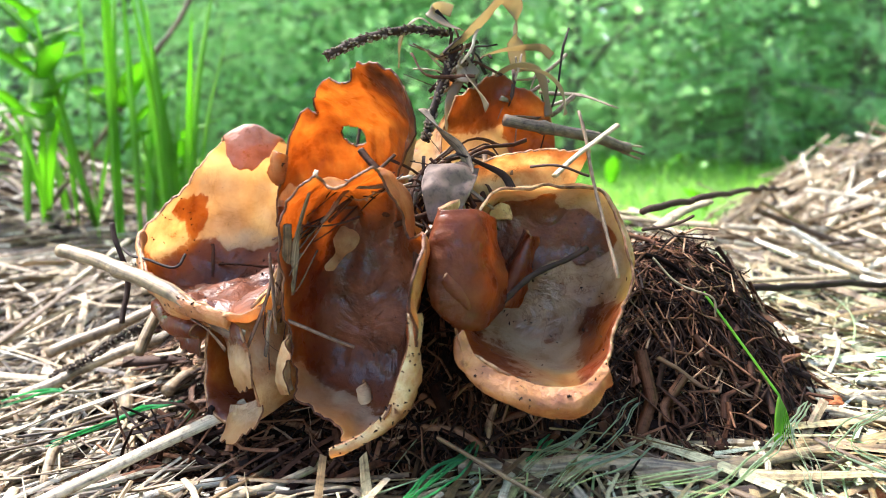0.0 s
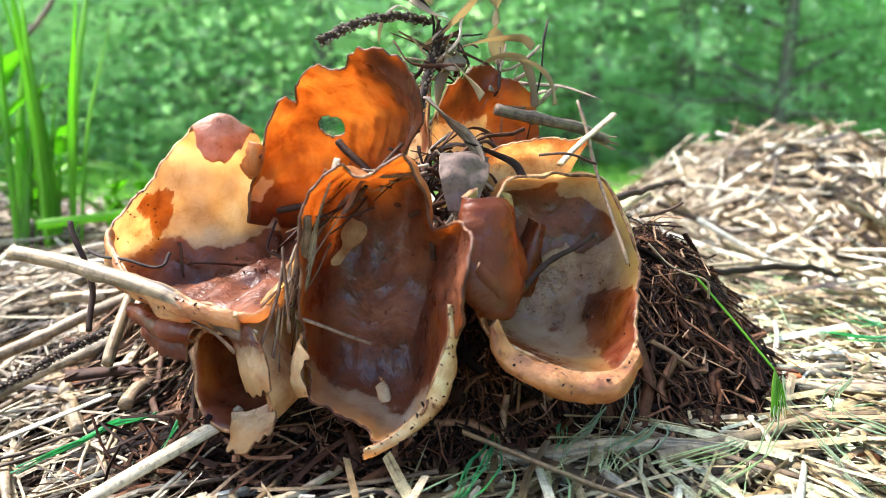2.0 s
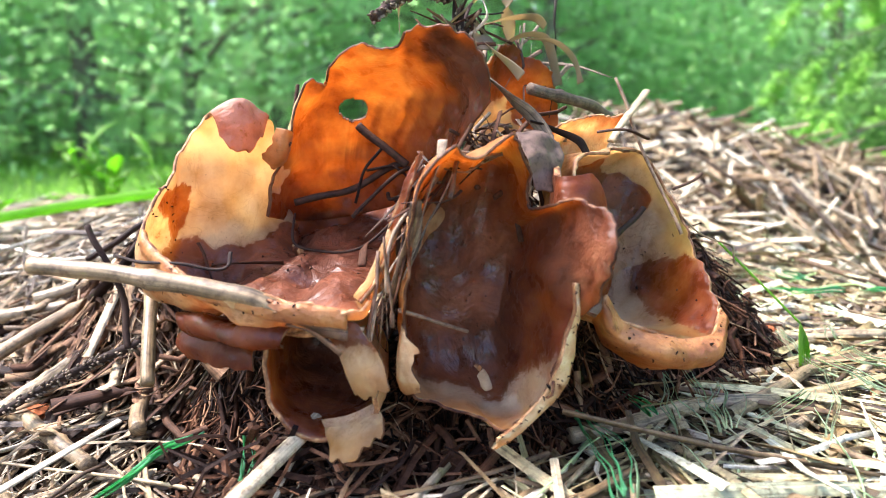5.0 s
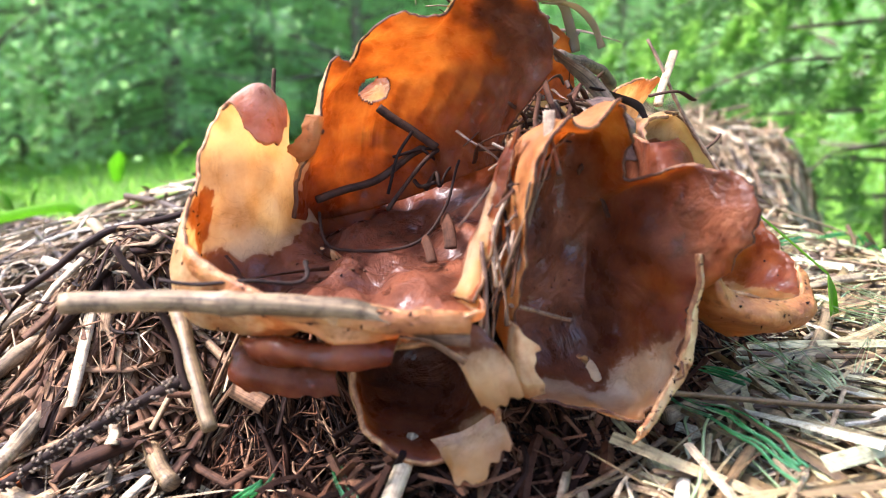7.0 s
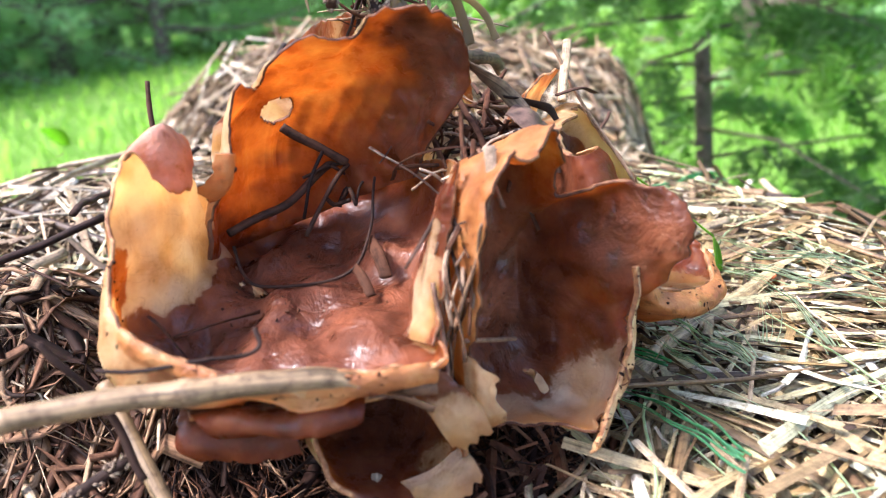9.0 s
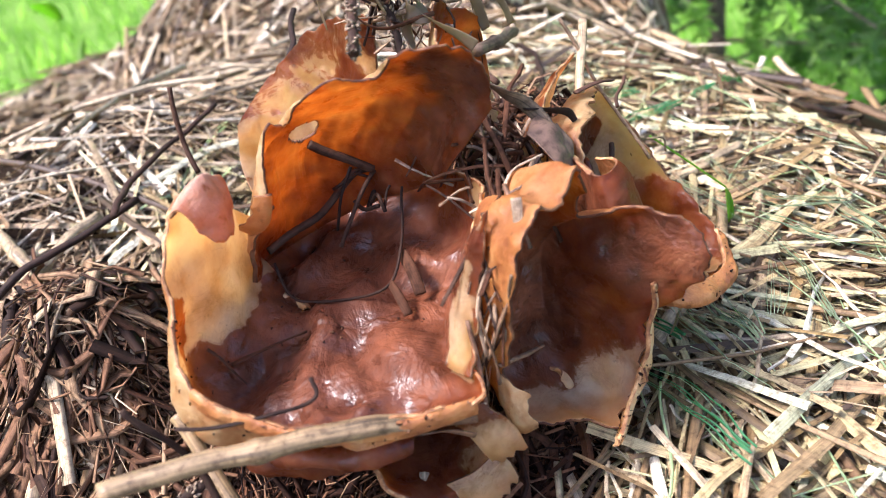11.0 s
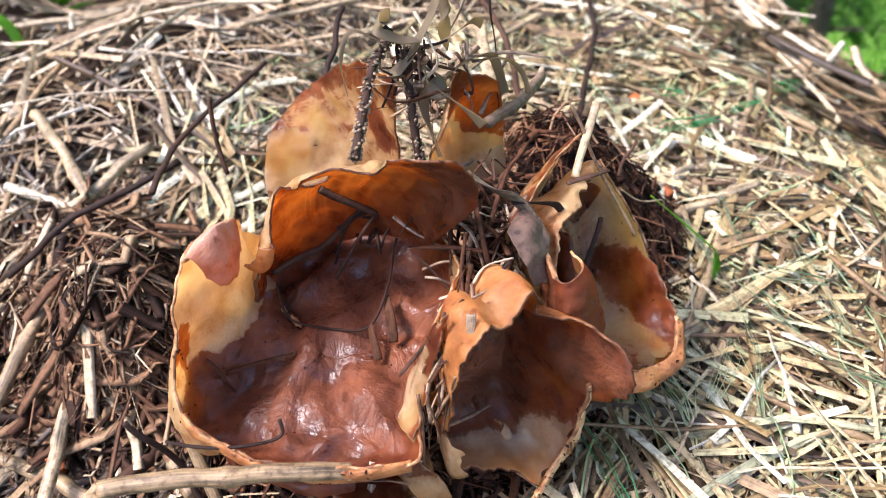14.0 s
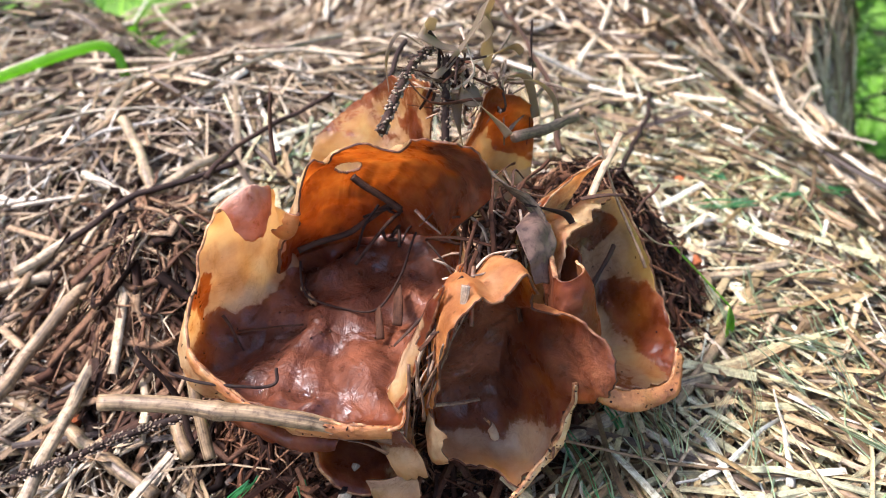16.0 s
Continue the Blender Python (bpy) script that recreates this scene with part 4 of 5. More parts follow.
back = thing("cup_fungus", "cream and orange cup fungus at the back", "mushroom", "cup fungi of the cluster")
sheet("bowl", [
    [(-0.030, 0.306, 0.056), (-0.018, 0.309, 0.056), (-0.004, 0.303, 0.058), (0.004, 0.288, 0.062)],
    [(-0.026, 0.320, 0.070), (-0.010, 0.322, 0.076), (0.006, 0.313, 0.084), (0.008, 0.290, 0.088)],
    [(-0.0156, 0.331, 0.080), (0.001, 0.332, 0.088), (0.010, 0.314, 0.102), (0.007, 0.287, 0.108)]],
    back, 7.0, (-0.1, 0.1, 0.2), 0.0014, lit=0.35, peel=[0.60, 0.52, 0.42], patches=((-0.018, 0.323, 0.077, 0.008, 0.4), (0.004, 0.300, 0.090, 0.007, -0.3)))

petal = thing("cup_fungus", "upright cream petal of cup fungus with brown rim", "mushroom", "cup fungi of the cluster")
sheet("bowl", [
    [(0.008, 0.272, 0.062), (0.022, 0.276, 0.062), (0.037, 0.274, 0.062)],
    [(0.005, 0.272, 0.084), (0.022, 0.282, 0.084), (0.041, 0.277, 0.084)],
    [(0.009, 0.268, 0.099), (0.022, 0.277, 0.106), (0.038, 0.275, 0.098)]],
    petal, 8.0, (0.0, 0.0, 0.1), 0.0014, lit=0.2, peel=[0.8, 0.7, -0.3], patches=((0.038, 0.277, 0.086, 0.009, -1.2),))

flap = thing("cup_fungus", "pinkish tan torn flap of cup fungus", "mushroom", "cup fungi of the cluster")
sheet("bowl", [
    [(0.008, 0.246, 0.064), (0.022, 0.252, 0.064), (0.040, 0.258, 0.064)],
    [(0.009, 0.243, 0.074), (0.024, 0.250, 0.076), (0.045, 0.256, 0.075)],
    [(0.012, 0.240, 0.081), (0.030, 0.246, 0.084), (0.048, 0.251, 0.084)]],
    flap, 9.0, (-0.1, 0.1, 0.3), 0.0013, [0.6, 0.5, 0.4])



def crumbs(parent, centre, spread, n, seed):
    """Grains of soil that stick to a surface: small rough lumps set on the nearest points of the part."""
    r = np.random.default_rng(seed)
    me = parent.data
    co = np.zeros(len(me.vertices) * 3)
    me.vertices.foreach_get("co", co)
    co = co.reshape(-1, 3)
    near = co[np.linalg.norm((co - centre) / spread, axis=1) < 1]
    pieces = []
    for p in near[r.integers(0, len(near), n)]:
        d = r.normal(size=3) * 0.0003
        w = r.uniform(0.00012, 0.00045)
        pieces.append(tube_arrays(np.stack([p - d, p + r.normal(size=3) * 0.0002, p + d]), np.array([0.5, 1.0, 0.4]) * w, 5, r.uniform(0.5, 1)))
    v, f, u = joined(pieces)
    return tagged(mesh_object("soil_dust", v, f, MULCH, parent, "", True, None, u), "dark grains of soil stuck to the flesh", kind="stuff")


for ob in [o for o in bpy.data.objects if o.parent in (big, mid, right, low) and o.type == "MESH"]:
    kind = ob.name.split(".")[0]
    if kind == "rim_band":
        crumbs(ob, (-0.006, 0.206, 0.025), (0.02, 0.01, 0.025), 70, 1)
    elif kind == "front_lip":
        crumbs(ob, (0.030, 0.205, 0.026), (0.03, 0.02, 0.012), 90, 2)
    elif kind == "bowl" and ob.parent == big:
        crumbs(ob, (-0.045, 0.275, 0.044), (0.04, 0.03, 0.012), 80, 3)
        crumbs(ob, (-0.088, 0.275, 0.055), (0.012, 0.02, 0.02), 60, 4)
    elif kind == "bowl" and ob.parent == right:
        crumbs(ob, (0.035, 0.235, 0.040), (0.025, 0.03, 0.02), 90, 5)
    elif kind == "lip":
        crumbs(ob, (-0.07, 0.24, 0.044), (0.03, 0.03, 0.01), 50, 6)

# ---- sticks on and round the cluster ----
leaning = thing("straw_stick", "thick pale straw stalk leaning on the large cup", "straw stalk")
stalk("stem", [(-0.116, 0.269, 0.052), (-0.095, 0.254, 0.0495), (-0.074, 0.2385, 0.046), (-0.064, 0.2325, 0.042)], 0.0026, CREAM, "", "", knots=(0.42,), wob=0.0012, flat=0.85, sides=12, n=40, parent=leaning)
stalk("torn_end", [(-0.064, 0.2325, 0.0425), (-0.058, 0.228, 0.039), (-0.050, 0.223, 0.037)], 0.0019, RIBBON, "crushed brown torn end", "", wob=0.003, flat=0.5, twist=2.0, parent=leaning)
for dx, dz in ((0.0, 0.001), (0.002, -0.001), (-0.001, -0.002), (0.003, 0.0005)):
    stalk("splinter", [(-0.062 + dx, 0.2315, 0.0410 + dz), (-0.057 + dx, 0.2270, 0.0385 + dz), (-0.0515 + 1.5 * dx, 0.2235, 0.0355 + 2 * dz)], 0.0008, RIBBON, "", "", wob=0.002, flat=0.3, twist=1.5, n=14, parent=leaning)
stalk("straw_stick", [(-0.087, 0.288, 0.040), (-0.089, 0.277, 0.030), (-0.0915, 0.264, 0.019)], 0.0019, CREAM, "short pale straw stalk under the large cup", "straw stalk", wob=0.001)
stalk("diagonal_straw", [(0.037, 0.243, 0.077), (0.046, 0.247, 0.084), (0.056, 0.251, 0.091)], 0.0013, CREAM, "pale straw leaning across the cluster", "straw stalk", flat=0.5, wob=0.0008)
stalk("grey_stick", [(0.024, 0.267, 0.0925), (0.045, 0.272, 0.089), (0.066, 0.284, 0.083)], 0.0019, GREYWOOD, "weathered grey hollow stalk with a joint", "stick", knots=(0.3,), wob=0.0008, sides=12)
for k, (dx, dz) in enumerate(((0.0, 0.0015), (0.001, 0.0), (-0.0005, -0.001))):
    stalk("splinter", [(0.055, 0.278, 0.0865 + dz), (0.064 + dx, 0.283, 0.083 + dz), (0.071 + dx, 0.287, 0.081 + 1.6 * dz)], 0.0009, GREYWOOD, "split end of a grey stalk", "stick", flat=0.4)
stalk("bare_twig", [(0.0447, 0.252, 0.0955), (0.0465, 0.247, 0.084), (0.0485, 0.2425, 0.074), (0.051, 0.236, 0.061), (0.0535, 0.2312, 0.0495)], 0.0005, RIBBON, "thin knotty brown twig hanging over the cream cup", "twig", knots=(0.1, 0.25, 0.4, 0.55, 0.7, 0.85, 0.97), wob=0.001)
stalk("dark_stick", [(-0.043, 0.2945, 0.0595), (-0.025, 0.290, 0.064), (-0.0034, 0.2835, 0.0735)], 0.0011, TWIG, "dark wet stick lying inside the large cup", "stick", wob=0.0015)
stalk("dark_stick", [(-0.0225, 0.291, 0.0825), (-0.018, 0.287, 0.077), (-0.010, 0.282, 0.070)], 0.0012, TWIG, "short dark stick under the orange hood", "stick", wob=0.001)
rng = np.random.default_rng(31)
for k in range(9):
    a = np.array([-0.010, 0.283, 0.064]) + rng.normal(size=3) * (0.006, 0.004, 0.005)
    d = rng.normal(size=3) * (0.010, 0.004, 0.007)
    stalk("dark_stick", [a - d, a + rng.normal(size=3) * 0.002, a + d], rng.uniform(0.0003, 0.0008), TWIG, "small dark twig caught inside the large cup", "stick", n=12, sides=6, wob=0.001)
stalk("curved_twig", [(-0.043, 0.293, 0.0565), (-0.0462, 0.2865, 0.0495), (-0.0437, 0.2808, 0.0475), (-0.038, 0.272, 0.0475), (-0.0313, 0.2632, 0.0497), (-0.022, 0.266, 0.056), (-0.011, 0.2717, 0.067)], 0.0004, TWIG, "thin curved dark stem lying in the cup", "twig", n=40, wob=0.001)
for a, b, r in (((-0.070, 0.285, 0.043), (-0.052, 0.276, 0.0445), 0.0010), ((-0.030, 0.255, 0.049), (-0.022, 0.266, 0.054), 0.0016), ((-0.036, 0.254, 0.046), (-0.031, 0.263, 0.050), 0.0012), ((-0.074, 0.287, 0.050), (-0.071, 0.279, 0.041), 0.0006)):
    c = [(p + q) / 2 for p, q in zip(a, b)]
    stalk("dead_leaf", [a, (c[0], c[1], c[2] + 0.001), b], r, MULCH, "wet dark leaf scrap stuck in the cup", "leaf", flat=0.3, n=14, twist=0.8, wob=0.0015)
stalk("dark_stick", [(0.019, 0.226, 0.043), (0.031, 0.232, 0.051), (0.046, 0.240, 0.057)], 0.0008, TWIG, "dark knotty twig lying inside the cream cup", "twig", knots=(0.2, 0.4, 0.55, 0.8), wob=0.0015)
stalk("needle", [(-0.037, 0.2262, 0.040), (-0.027, 0.2262, 0.036), (-0.018, 0.227, 0.032)], 0.0007, RIBBON, "pale dry needle stuck on the brown cup", "needle", flat=0.7, wob=0.0006)
stalk("flat_straw", [(-0.0345, 0.2200, 0.0670), (-0.0350, 0.2225, 0.058), (-0.0385, 0.2275, 0.044)], 0.0017, RIBBON, "flattened brown straw wedged between two cups", "straw stalk", flat=0.3, wob=0.001)
stalk("flat_straw", [(-0.0265, 0.2225, 0.0800), (-0.0285, 0.2220, 0.074), (-0.0325, 0.2230, 0.060), (-0.0360, 0.2275, 0.046)], 0.0012, GREYWOOD, "flattened grey straw wedged between two cups", "straw stalk", flat=0.25, wob=0.001)
belt = spline([(-0.0400, 0.2290, 0.030), (-0.0385, 0.2275, 0.044), (-0.0335, 0.2280, 0.058), (-0.0220, 0.2320, 0.070), (-0.0110, 0.2400, 0.074)], 60)
for k in range(24):
    i = int(rng.integers(2, 58))
    a = belt[i] + rng.normal(size=3) * (0.0018, 0.0018, 0.0025)
    d = (belt[i + 2] - belt[i - 2]) * rng.uniform(1.0, 3.2) + rng.normal(size=3) * (0.0022, 0.0022, 0.003)
    m = (GREYWOOD, RIBBON, TWIG, MULCH, RIBBON)[int(rng.integers(0, 5))]
    stalk("straw_scrap", [a - d, a + rng.normal(size=3) * 0.0012, a + d], rng.uniform(0.00021, 0.00068), m, "scrap of straw and fibre wedged between the cups", "straw scrap", "scraps between the cups", flat=rng.uniform(0.25, 0.8), n=10, sides=6, twist=rng.uniform(-2, 2), wob=0.0015)
for k in range(70):
    t, w = rng.uniform(0, 1), rng.uniform(-1, 1)
    a = np.array([-0.004, 0.242, 0.064]) * (1 - t) + np.array([0.014, 0.262, 0.078]) * t + np.array([0.010 * w, -0.006 * w, 0.002 * rng.normal()])
    d = np.array([0.008 * rng.normal(), 0.007 * rng.normal(), 0.006 * rng.normal()])
    m = (GREYWOOD, RIBBON, TWIG, MULCH, MULCH)[int(rng.integers(0, 5))]
    stalk("straw_scrap", [a - d, a + rng.normal(size=3) * 0.003 + (0, 0, 0.002), a + d], rng.uniform(0.00028, 0.00093), m, "scrap of straw and fibre on top of the cluster", "straw scrap", "scraps between the cups", flat=rng.uniform(0.2, 0.8), n=10, sides=6, twist=rng.uniform(-2, 2), wob=0.002)
belt = spline([(-0.0365, 0.2290, 0.052), (-0.0290, 0.2300, 0.066), (-0.0180, 0.2320, 0.071), (-0.0080, 0.2310, 0.075)], 60)
for k in range(16):
    i = int(rng.integers(2, 58))
    a = belt[i] + rng.normal(size=3) * (0.0018, 0.0026, 0.0016)
    d = (belt[i + 2] - belt[i - 2]) * rng.uniform(1.5, 4.5) + rng.normal(size=3) * (0.0022, 0.0022, 0.002)
    m = (GREYWOOD, RIBBON, TWIG, RIBBON, MULCH)[int(rng.integers(0, 5))]
    stalk("straw_scrap", [a - d, a + rng.normal(size=3) * 0.0012, a + d], rng.uniform(0.00021, 0.00074), m, "scrap of straw and fibre lying behind the brown cup", "straw scrap", "scraps between the cups", flat=rng.uniform(0.2, 0.7), n=10, sides=6, twist=rng.uniform(-2, 2), wob=0.0015)
roots = []
for k in range(420):
    x = rng.uniform(-0.085, 0.065)
    y = 0.232 + 0.9 * (x + 0.01) ** 2 * (4.0 if x < -0.03 else 0.5) + 0.006 * rng.normal()
    a = np.array([x, y, rng.uniform(-0.012, 0.000 if x > -0.04 else 0.004)])
    d = rng.normal(size=3) * (0.008, 0.005, 0.005)
    p = spline([a - d, a + rng.normal(size=3) * 0.003, a + d], 5)
    roots.append(tube_arrays(p, rng.uniform(0.0003, 0.0015), 4, rng.uniform(0.3, 0.9)))
v, f, u = joined(roots)
tagged(mesh_object("root_fibre", v, f, MULCH, soil, "", False, None, u), "dark roots and rotten fibre round the foot of the cluster", kind="stuff")
# dry strap that winds down from the top between the petals
stalk("dry_leaf_strap", [(0.000, 0.250, 0.096), (0.004, 0.246, 0.090), (0.010, 0.243, 0.084), (0.013, 0.240, 0.077), (0.011, 0.237, 0.070)], 0.0020, GREYWOOD, "purplish grey dry leaf strap draped over the cluster", "leaf", flat=0.22, twist=2.4, n=40, wob=0.0018)
stalk("dry_leaf_strap", [(0.010, 0.243, 0.083), (0.016, 0.241, 0.081), (0.022, 0.238, 0.078), (0.025, 0.237, 0.074)], 0.0011, TWIG, "thin dark dry leaf strap", "leaf", flat=0.3, twist=2.0, wob=0.0015)
stalk("dry_leaf_strap", [(0.030, 0.240, 0.0795), (0.038, 0.236, 0.0800), (0.046, 0.237, 0.0775)], 0.0010, TWIG, "dark curved strap on the rim of the cream cup", "leaf", flat=0.4, n=20, wob=0.001)


def scaly_twig(points, radius, label):
    """A spruce twig that has lost its needles: a stem set with small pegs."""
    n = 40
    path = spline(points, n)
    twig = thing("spruce_twig", label, "twig")
    v, f, u = tube_arrays(path, radius * np.linspace(1, 0.8, n), 10)
    mesh_object("stem", v, f, TWIG, twig, "", True, None, u)
    rnd = np.random.default_rng(5)
    t = np.gradient(path, axis=0)
    pieces = []
    for k in range(int(np.linalg.norm(np.diff(path, axis=0), axis=1).sum() / 0.00026)):
        s = rnd.uniform(0, n - 1.01)
        i, g = int(s), s - int(s)
        p = path[i] * (1 - g) + path[i + 1] * g
        d = t[i] / np.linalg.norm(t[i])
        a = k * 2.399
        e = np.cross(d, (0.3, 0.2, 1.0))
        e /= np.linalg.norm(e)
        o = e * math.cos(a) + np.cross(d, e) * math.sin(a)
        base = p + o * radius * 0.8
        pieces.append(tube_arrays(np.stack([base, base + o * 0.0004 - d * 0.0003, base + o * 0.0007 - d * 0.0007]), np.array([0.00055, 0.0005, 0.00025]), 5, 0.7))
    v, f, u = joined(pieces)
    tagged(mesh_object("peg_cover", v, f, PEG, twig, "", True, None, u), "pale needle pegs round the stem", kind="stuff")
    return twig


scaly_twig([(-0.0285, 0.2595, 0.1112), (-0.019, 0.267, 0.1165), (-0.006, 0.278, 0.1205), (0.007, 0.287, 0.120)], 0.0013, "bare brown spruce twig that juts out of the top")
scaly_twig([(0.010, 0.284, 0.117), (0.006, 0.279, 0.106), (0.002, 0.2735, 0.0945), (0.000, 0.270, 0.086)], 0.0014, "bare brown spruce twig stuck upright in the cluster")
scaly_twig([(-0.091, 0.277, 0.027), (-0.110, 0.292, 0.016), (-0.1294, 0.307, 0.003), (-0.15, 0.322, -0.008)], 0.0013, "reddish brown bare spruce twig leaning on the cluster")
for pts, r, lab in (
        ([(0.004, 0.283, 0.112), (0.010, 0.282, 0.1165), (0.017, 0.282, 0.124), (0.0245, 0.284, 0.1305), (0.029, 0.287, 0.127), (0.029, 0.289, 0.118), (0.031, 0.290, 0.108)], 0.0026, "pale curled dry leaf ribbon at the top of the cluster"),
        ([(0.011, 0.280, 0.120), (0.006, 0.281, 0.122), (0.001, 0.283, 0.127), (0.004, 0.286, 0.1285), (0.008, 0.287, 0.127)], 0.0018, "short torn dry leaf ribbon"),
        ([(0.012, 0.279, 0.113), (0.015, 0.276, 0.109), (0.013, 0.273, 0.106), (0.010, 0.275, 0.108), (0.012, 0.278, 0.111)], 0.0020, "tightly curled dry leaf ribbon"),
        ([(0.013, 0.276, 0.109), (0.016, 0.270, 0.102), (0.019, 0.263, 0.096)], 0.0017, "dry leaf ribbon hanging from the knot"),
        ([(0.012, 0.280, 0.108), (0.008, 0.274, 0.098), (0.006, 0.268, 0.088)], 0.0016, "dry leaf ribbon hanging down the cluster"),
        ([(0.018, 0.283, 0.112), (0.027, 0.283, 0.115), (0.036, 0.284, 0.116), (0.040, 0.284, 0.113)], 0.0012, "thin dry leaf ribbon"),
        ([(0.020, 0.281, 0.104), (0.027, 0.277, 0.109), (0.034, 0.275, 0.108), (0.038, 0.275, 0.102), (0.039, 0.274, 0.094)], 0.0014, "arched grey dry leaf ribbon"),
        ([(0.028, 0.276, 0.108), (0.036, 0.272, 0.107), (0.042, 0.269, 0.101), (0.043, 0.267, 0.094)], 0.0011, "arched pale dry leaf ribbon"),
        ([(0.004, 0.289, 0.121), (-0.003, 0.291, 0.125), (-0.008, 0.290, 0.119), (-0.009, 0.288, 0.109)], 0.0006, "thin curved dry leaf stalk")):
    stalk("dry_leaf_ribbon", pts, r * 1.1, DRYLEAF, lab, "leaf", "dry ribbons at the top", flat=0.13, n=44, twist=1.6, wob=0.0012)
for k in range(26):
    a = np.array([0.011, 0.283, 0.111]) + rng.normal(size=3) * (0.0045, 0.003, 0.004)
    d = rng.normal(size=3) * (0.006, 0.004, 0.005)
    stalk("straw_scrap", [a - d, a + rng.normal(size=3) * 0.003, a + d], rng.uniform(0.00028, 0.00081), (TWIG, MULCH, RIBBON)[k % 3], "dark scrap tangled in the knot at the top", "straw scrap", "scraps in the knot", flat=0.4, n=10, sides=6, twist=2.0, wob=0.002)
for k in range(22):
    a = np.array([0.032, 0.285, 0.098]) + rng.normal(size=3) * (0.007, 0.006, 0.007)
    d = rng.normal(size=3) * (0.007, 0.004, 0.008)
    stalk("straw_scrap", [a - d, a + rng.normal(size=3) * 0.003, a + d], rng.uniform(0.00028, 0.00087), (TWIG, RIBBON, GREYWOOD)[k % 3], "dry scrap on top of the cluster", "straw scrap", "scraps on the cluster", flat=0.35, n=10, sides=6, twist=2.0, wob=0.002)
# twigs and roots on the soil at the left and the back
for pts, r, lab in (
        ([(-0.006, 0.318, 0.076), (0.018, 0.340, 0.088), (0.040, 0.358, 0.096)], 0.0011, "long dark curved twig behind the cluster"),
        ([(-0.030, 0.336, 0.070), (-0.029, 0.340, 0.084), (-0.0271, 0.3416, 0.0953)], 0.0008, "small dark upright twig behind the cluster"),
        ([(-0.050, 0.36, 0.062), (-0.02, 0.39, 0.058), (0.03, 0.41, 0.06)], 0.0012, "dark brown twig on the soil"),
        ([(-0.10, 0.40, 0.03), (-0.07, 0.39, 0.046), (-0.03, 0.385, 0.05)], 0.0016, "dark rotten root across the straw"),
        ([(-0.097, 0.268, 0.052), (-0.083, 0.255, 0.0515), (-0.073, 0.250, 0.050), (-0.070, 0.252, 0.053)], 0.0005, "thin dry fibre on the rim of the large cup"),
        ([(-0.101, 0.275, 0.060), (-0.097, 0.270, 0.045), (-0.096, 0.262, 0.03)], 0.0009, "grey dry leaf scrap beside the large cup"),
        ([(0.062, 0.245, 0.060), (0.070, 0.250, 0.062), (0.080, 0.252, 0.066)], 0.0006, "dark twig on the soil mound"),
        ([(0.066, 0.246, 0.052), (0.073, 0.243, 0.047), (0.083, 0.241, 0.043), (0.084, 0.240, 0.037)], 0.0004, "white root thread on the soil mound")):
    stalk("twig", pts, r, CREAM if "white" in lab else TWIG, lab, "twig", n=26, wob=0.002, flat=0.8)
stalk("long_twig", [(0.075, 0.300, 0.060), (0.12, 0.36, 0.060), (0.20, 0.50, 0.050), (0.235, 0.56, 0.041)], 0.0013, TWIG, "long thin reddish twig behind the soil mound", "twig", wob=0.002)
stalk("long_twig", [(0.12, 0.31, 0.030), (0.19, 0.36, 0.022), (0.26, 0.42, 0.004)], 0.0014, TWIG, "long thin reddish twig lying on the straw", "twig", wob=0.002)
stalk("straw_stick", [(0.088, 0.33, 0.050), (0.103, 0.35, 0.054), (0.120, 0.37, 0.056)], 0.0028, CREAM, "split pale straw stalk behind the soil mound", "straw stalk", flat=0.5)
for a, b, r in (((-0.136, 0.366, -0.012), (-0.108, 0.288, -0.010), 0.0026), ((-0.089, 0.343, -0.002), (-0.093, 0.292, -0.004), 0.0023), ((-0.150, 0.425, 0.004), (-0.098, 0.410, 0.008), 0.0028), ((-0.049, 0.496, 0.038), (-0.055, 0.430, 0.024), 0.0026),
                ((0.428, 0.394, -0.066), (0.350, 0.244, -0.066), 0.0034), ((0.010, 0.222, 0.000), (0.078, 0.215, 0.001), 0.0026), ((-0.150, 0.300, -0.008), (-0.105, 0.355, 0.004), 0.0025), ((-0.160, 0.340, -0.004), (-0.09, 0.395, 0.018), 0.0028), ((-0.02, 0.44, 0.03), (-0.12, 0.42, 0.012), 0.0026), ((0.10, 0.262, 0.002), (0.165, 0.245, 0.001), 0.0022)):
    stalk("straw_stick", [a, [(p + q) / 2 + 0.001 for p, q in zip(a, b)], b], r, CREAM, "pale straw stalk lying on the heap", "straw stalk", "single straw stalks", knots=(0.3, 0.75), wob=0.0015, flat=0.85)
# small bits
for p in ((-0.122, 0.346, -0.012), (0.134, 0.272, 0.000), (0.115, 0.209, -0.002), (0.096, 0.268, 0.0), (0.19, 0.33, -0.002)):
    r = np.random.default_rng(int(abs(p[0]) * 9000))
    size = 0.0065 if p[0] < 0 else 0.0036
    bm = bmesh.new()
    bmesh.ops.create_icosphere(bm, subdivisions=3, radius=size)
    for vert in bm.verts:
        w = Vector(vert.co)
        vert.co = w * (1 + 0.35 * noise.noise(w * 420)) * (0.9 if p[0] < 0 else 1.0)
        vert.co.z *= 0.7
    me = bpy.data.meshes.new("bud_scale")
    bm.to_mesh(me)
    bm.free()
    me.materials.append(RUST)
    ob = new("bud_scale", me)
    ob.matrix_basis = pose(*p, 0, 0, r.uniform(0, 360))
    tagged(ob, "crumpled orange-brown scrap lying on the straw", "plant scrap", "orange scraps")
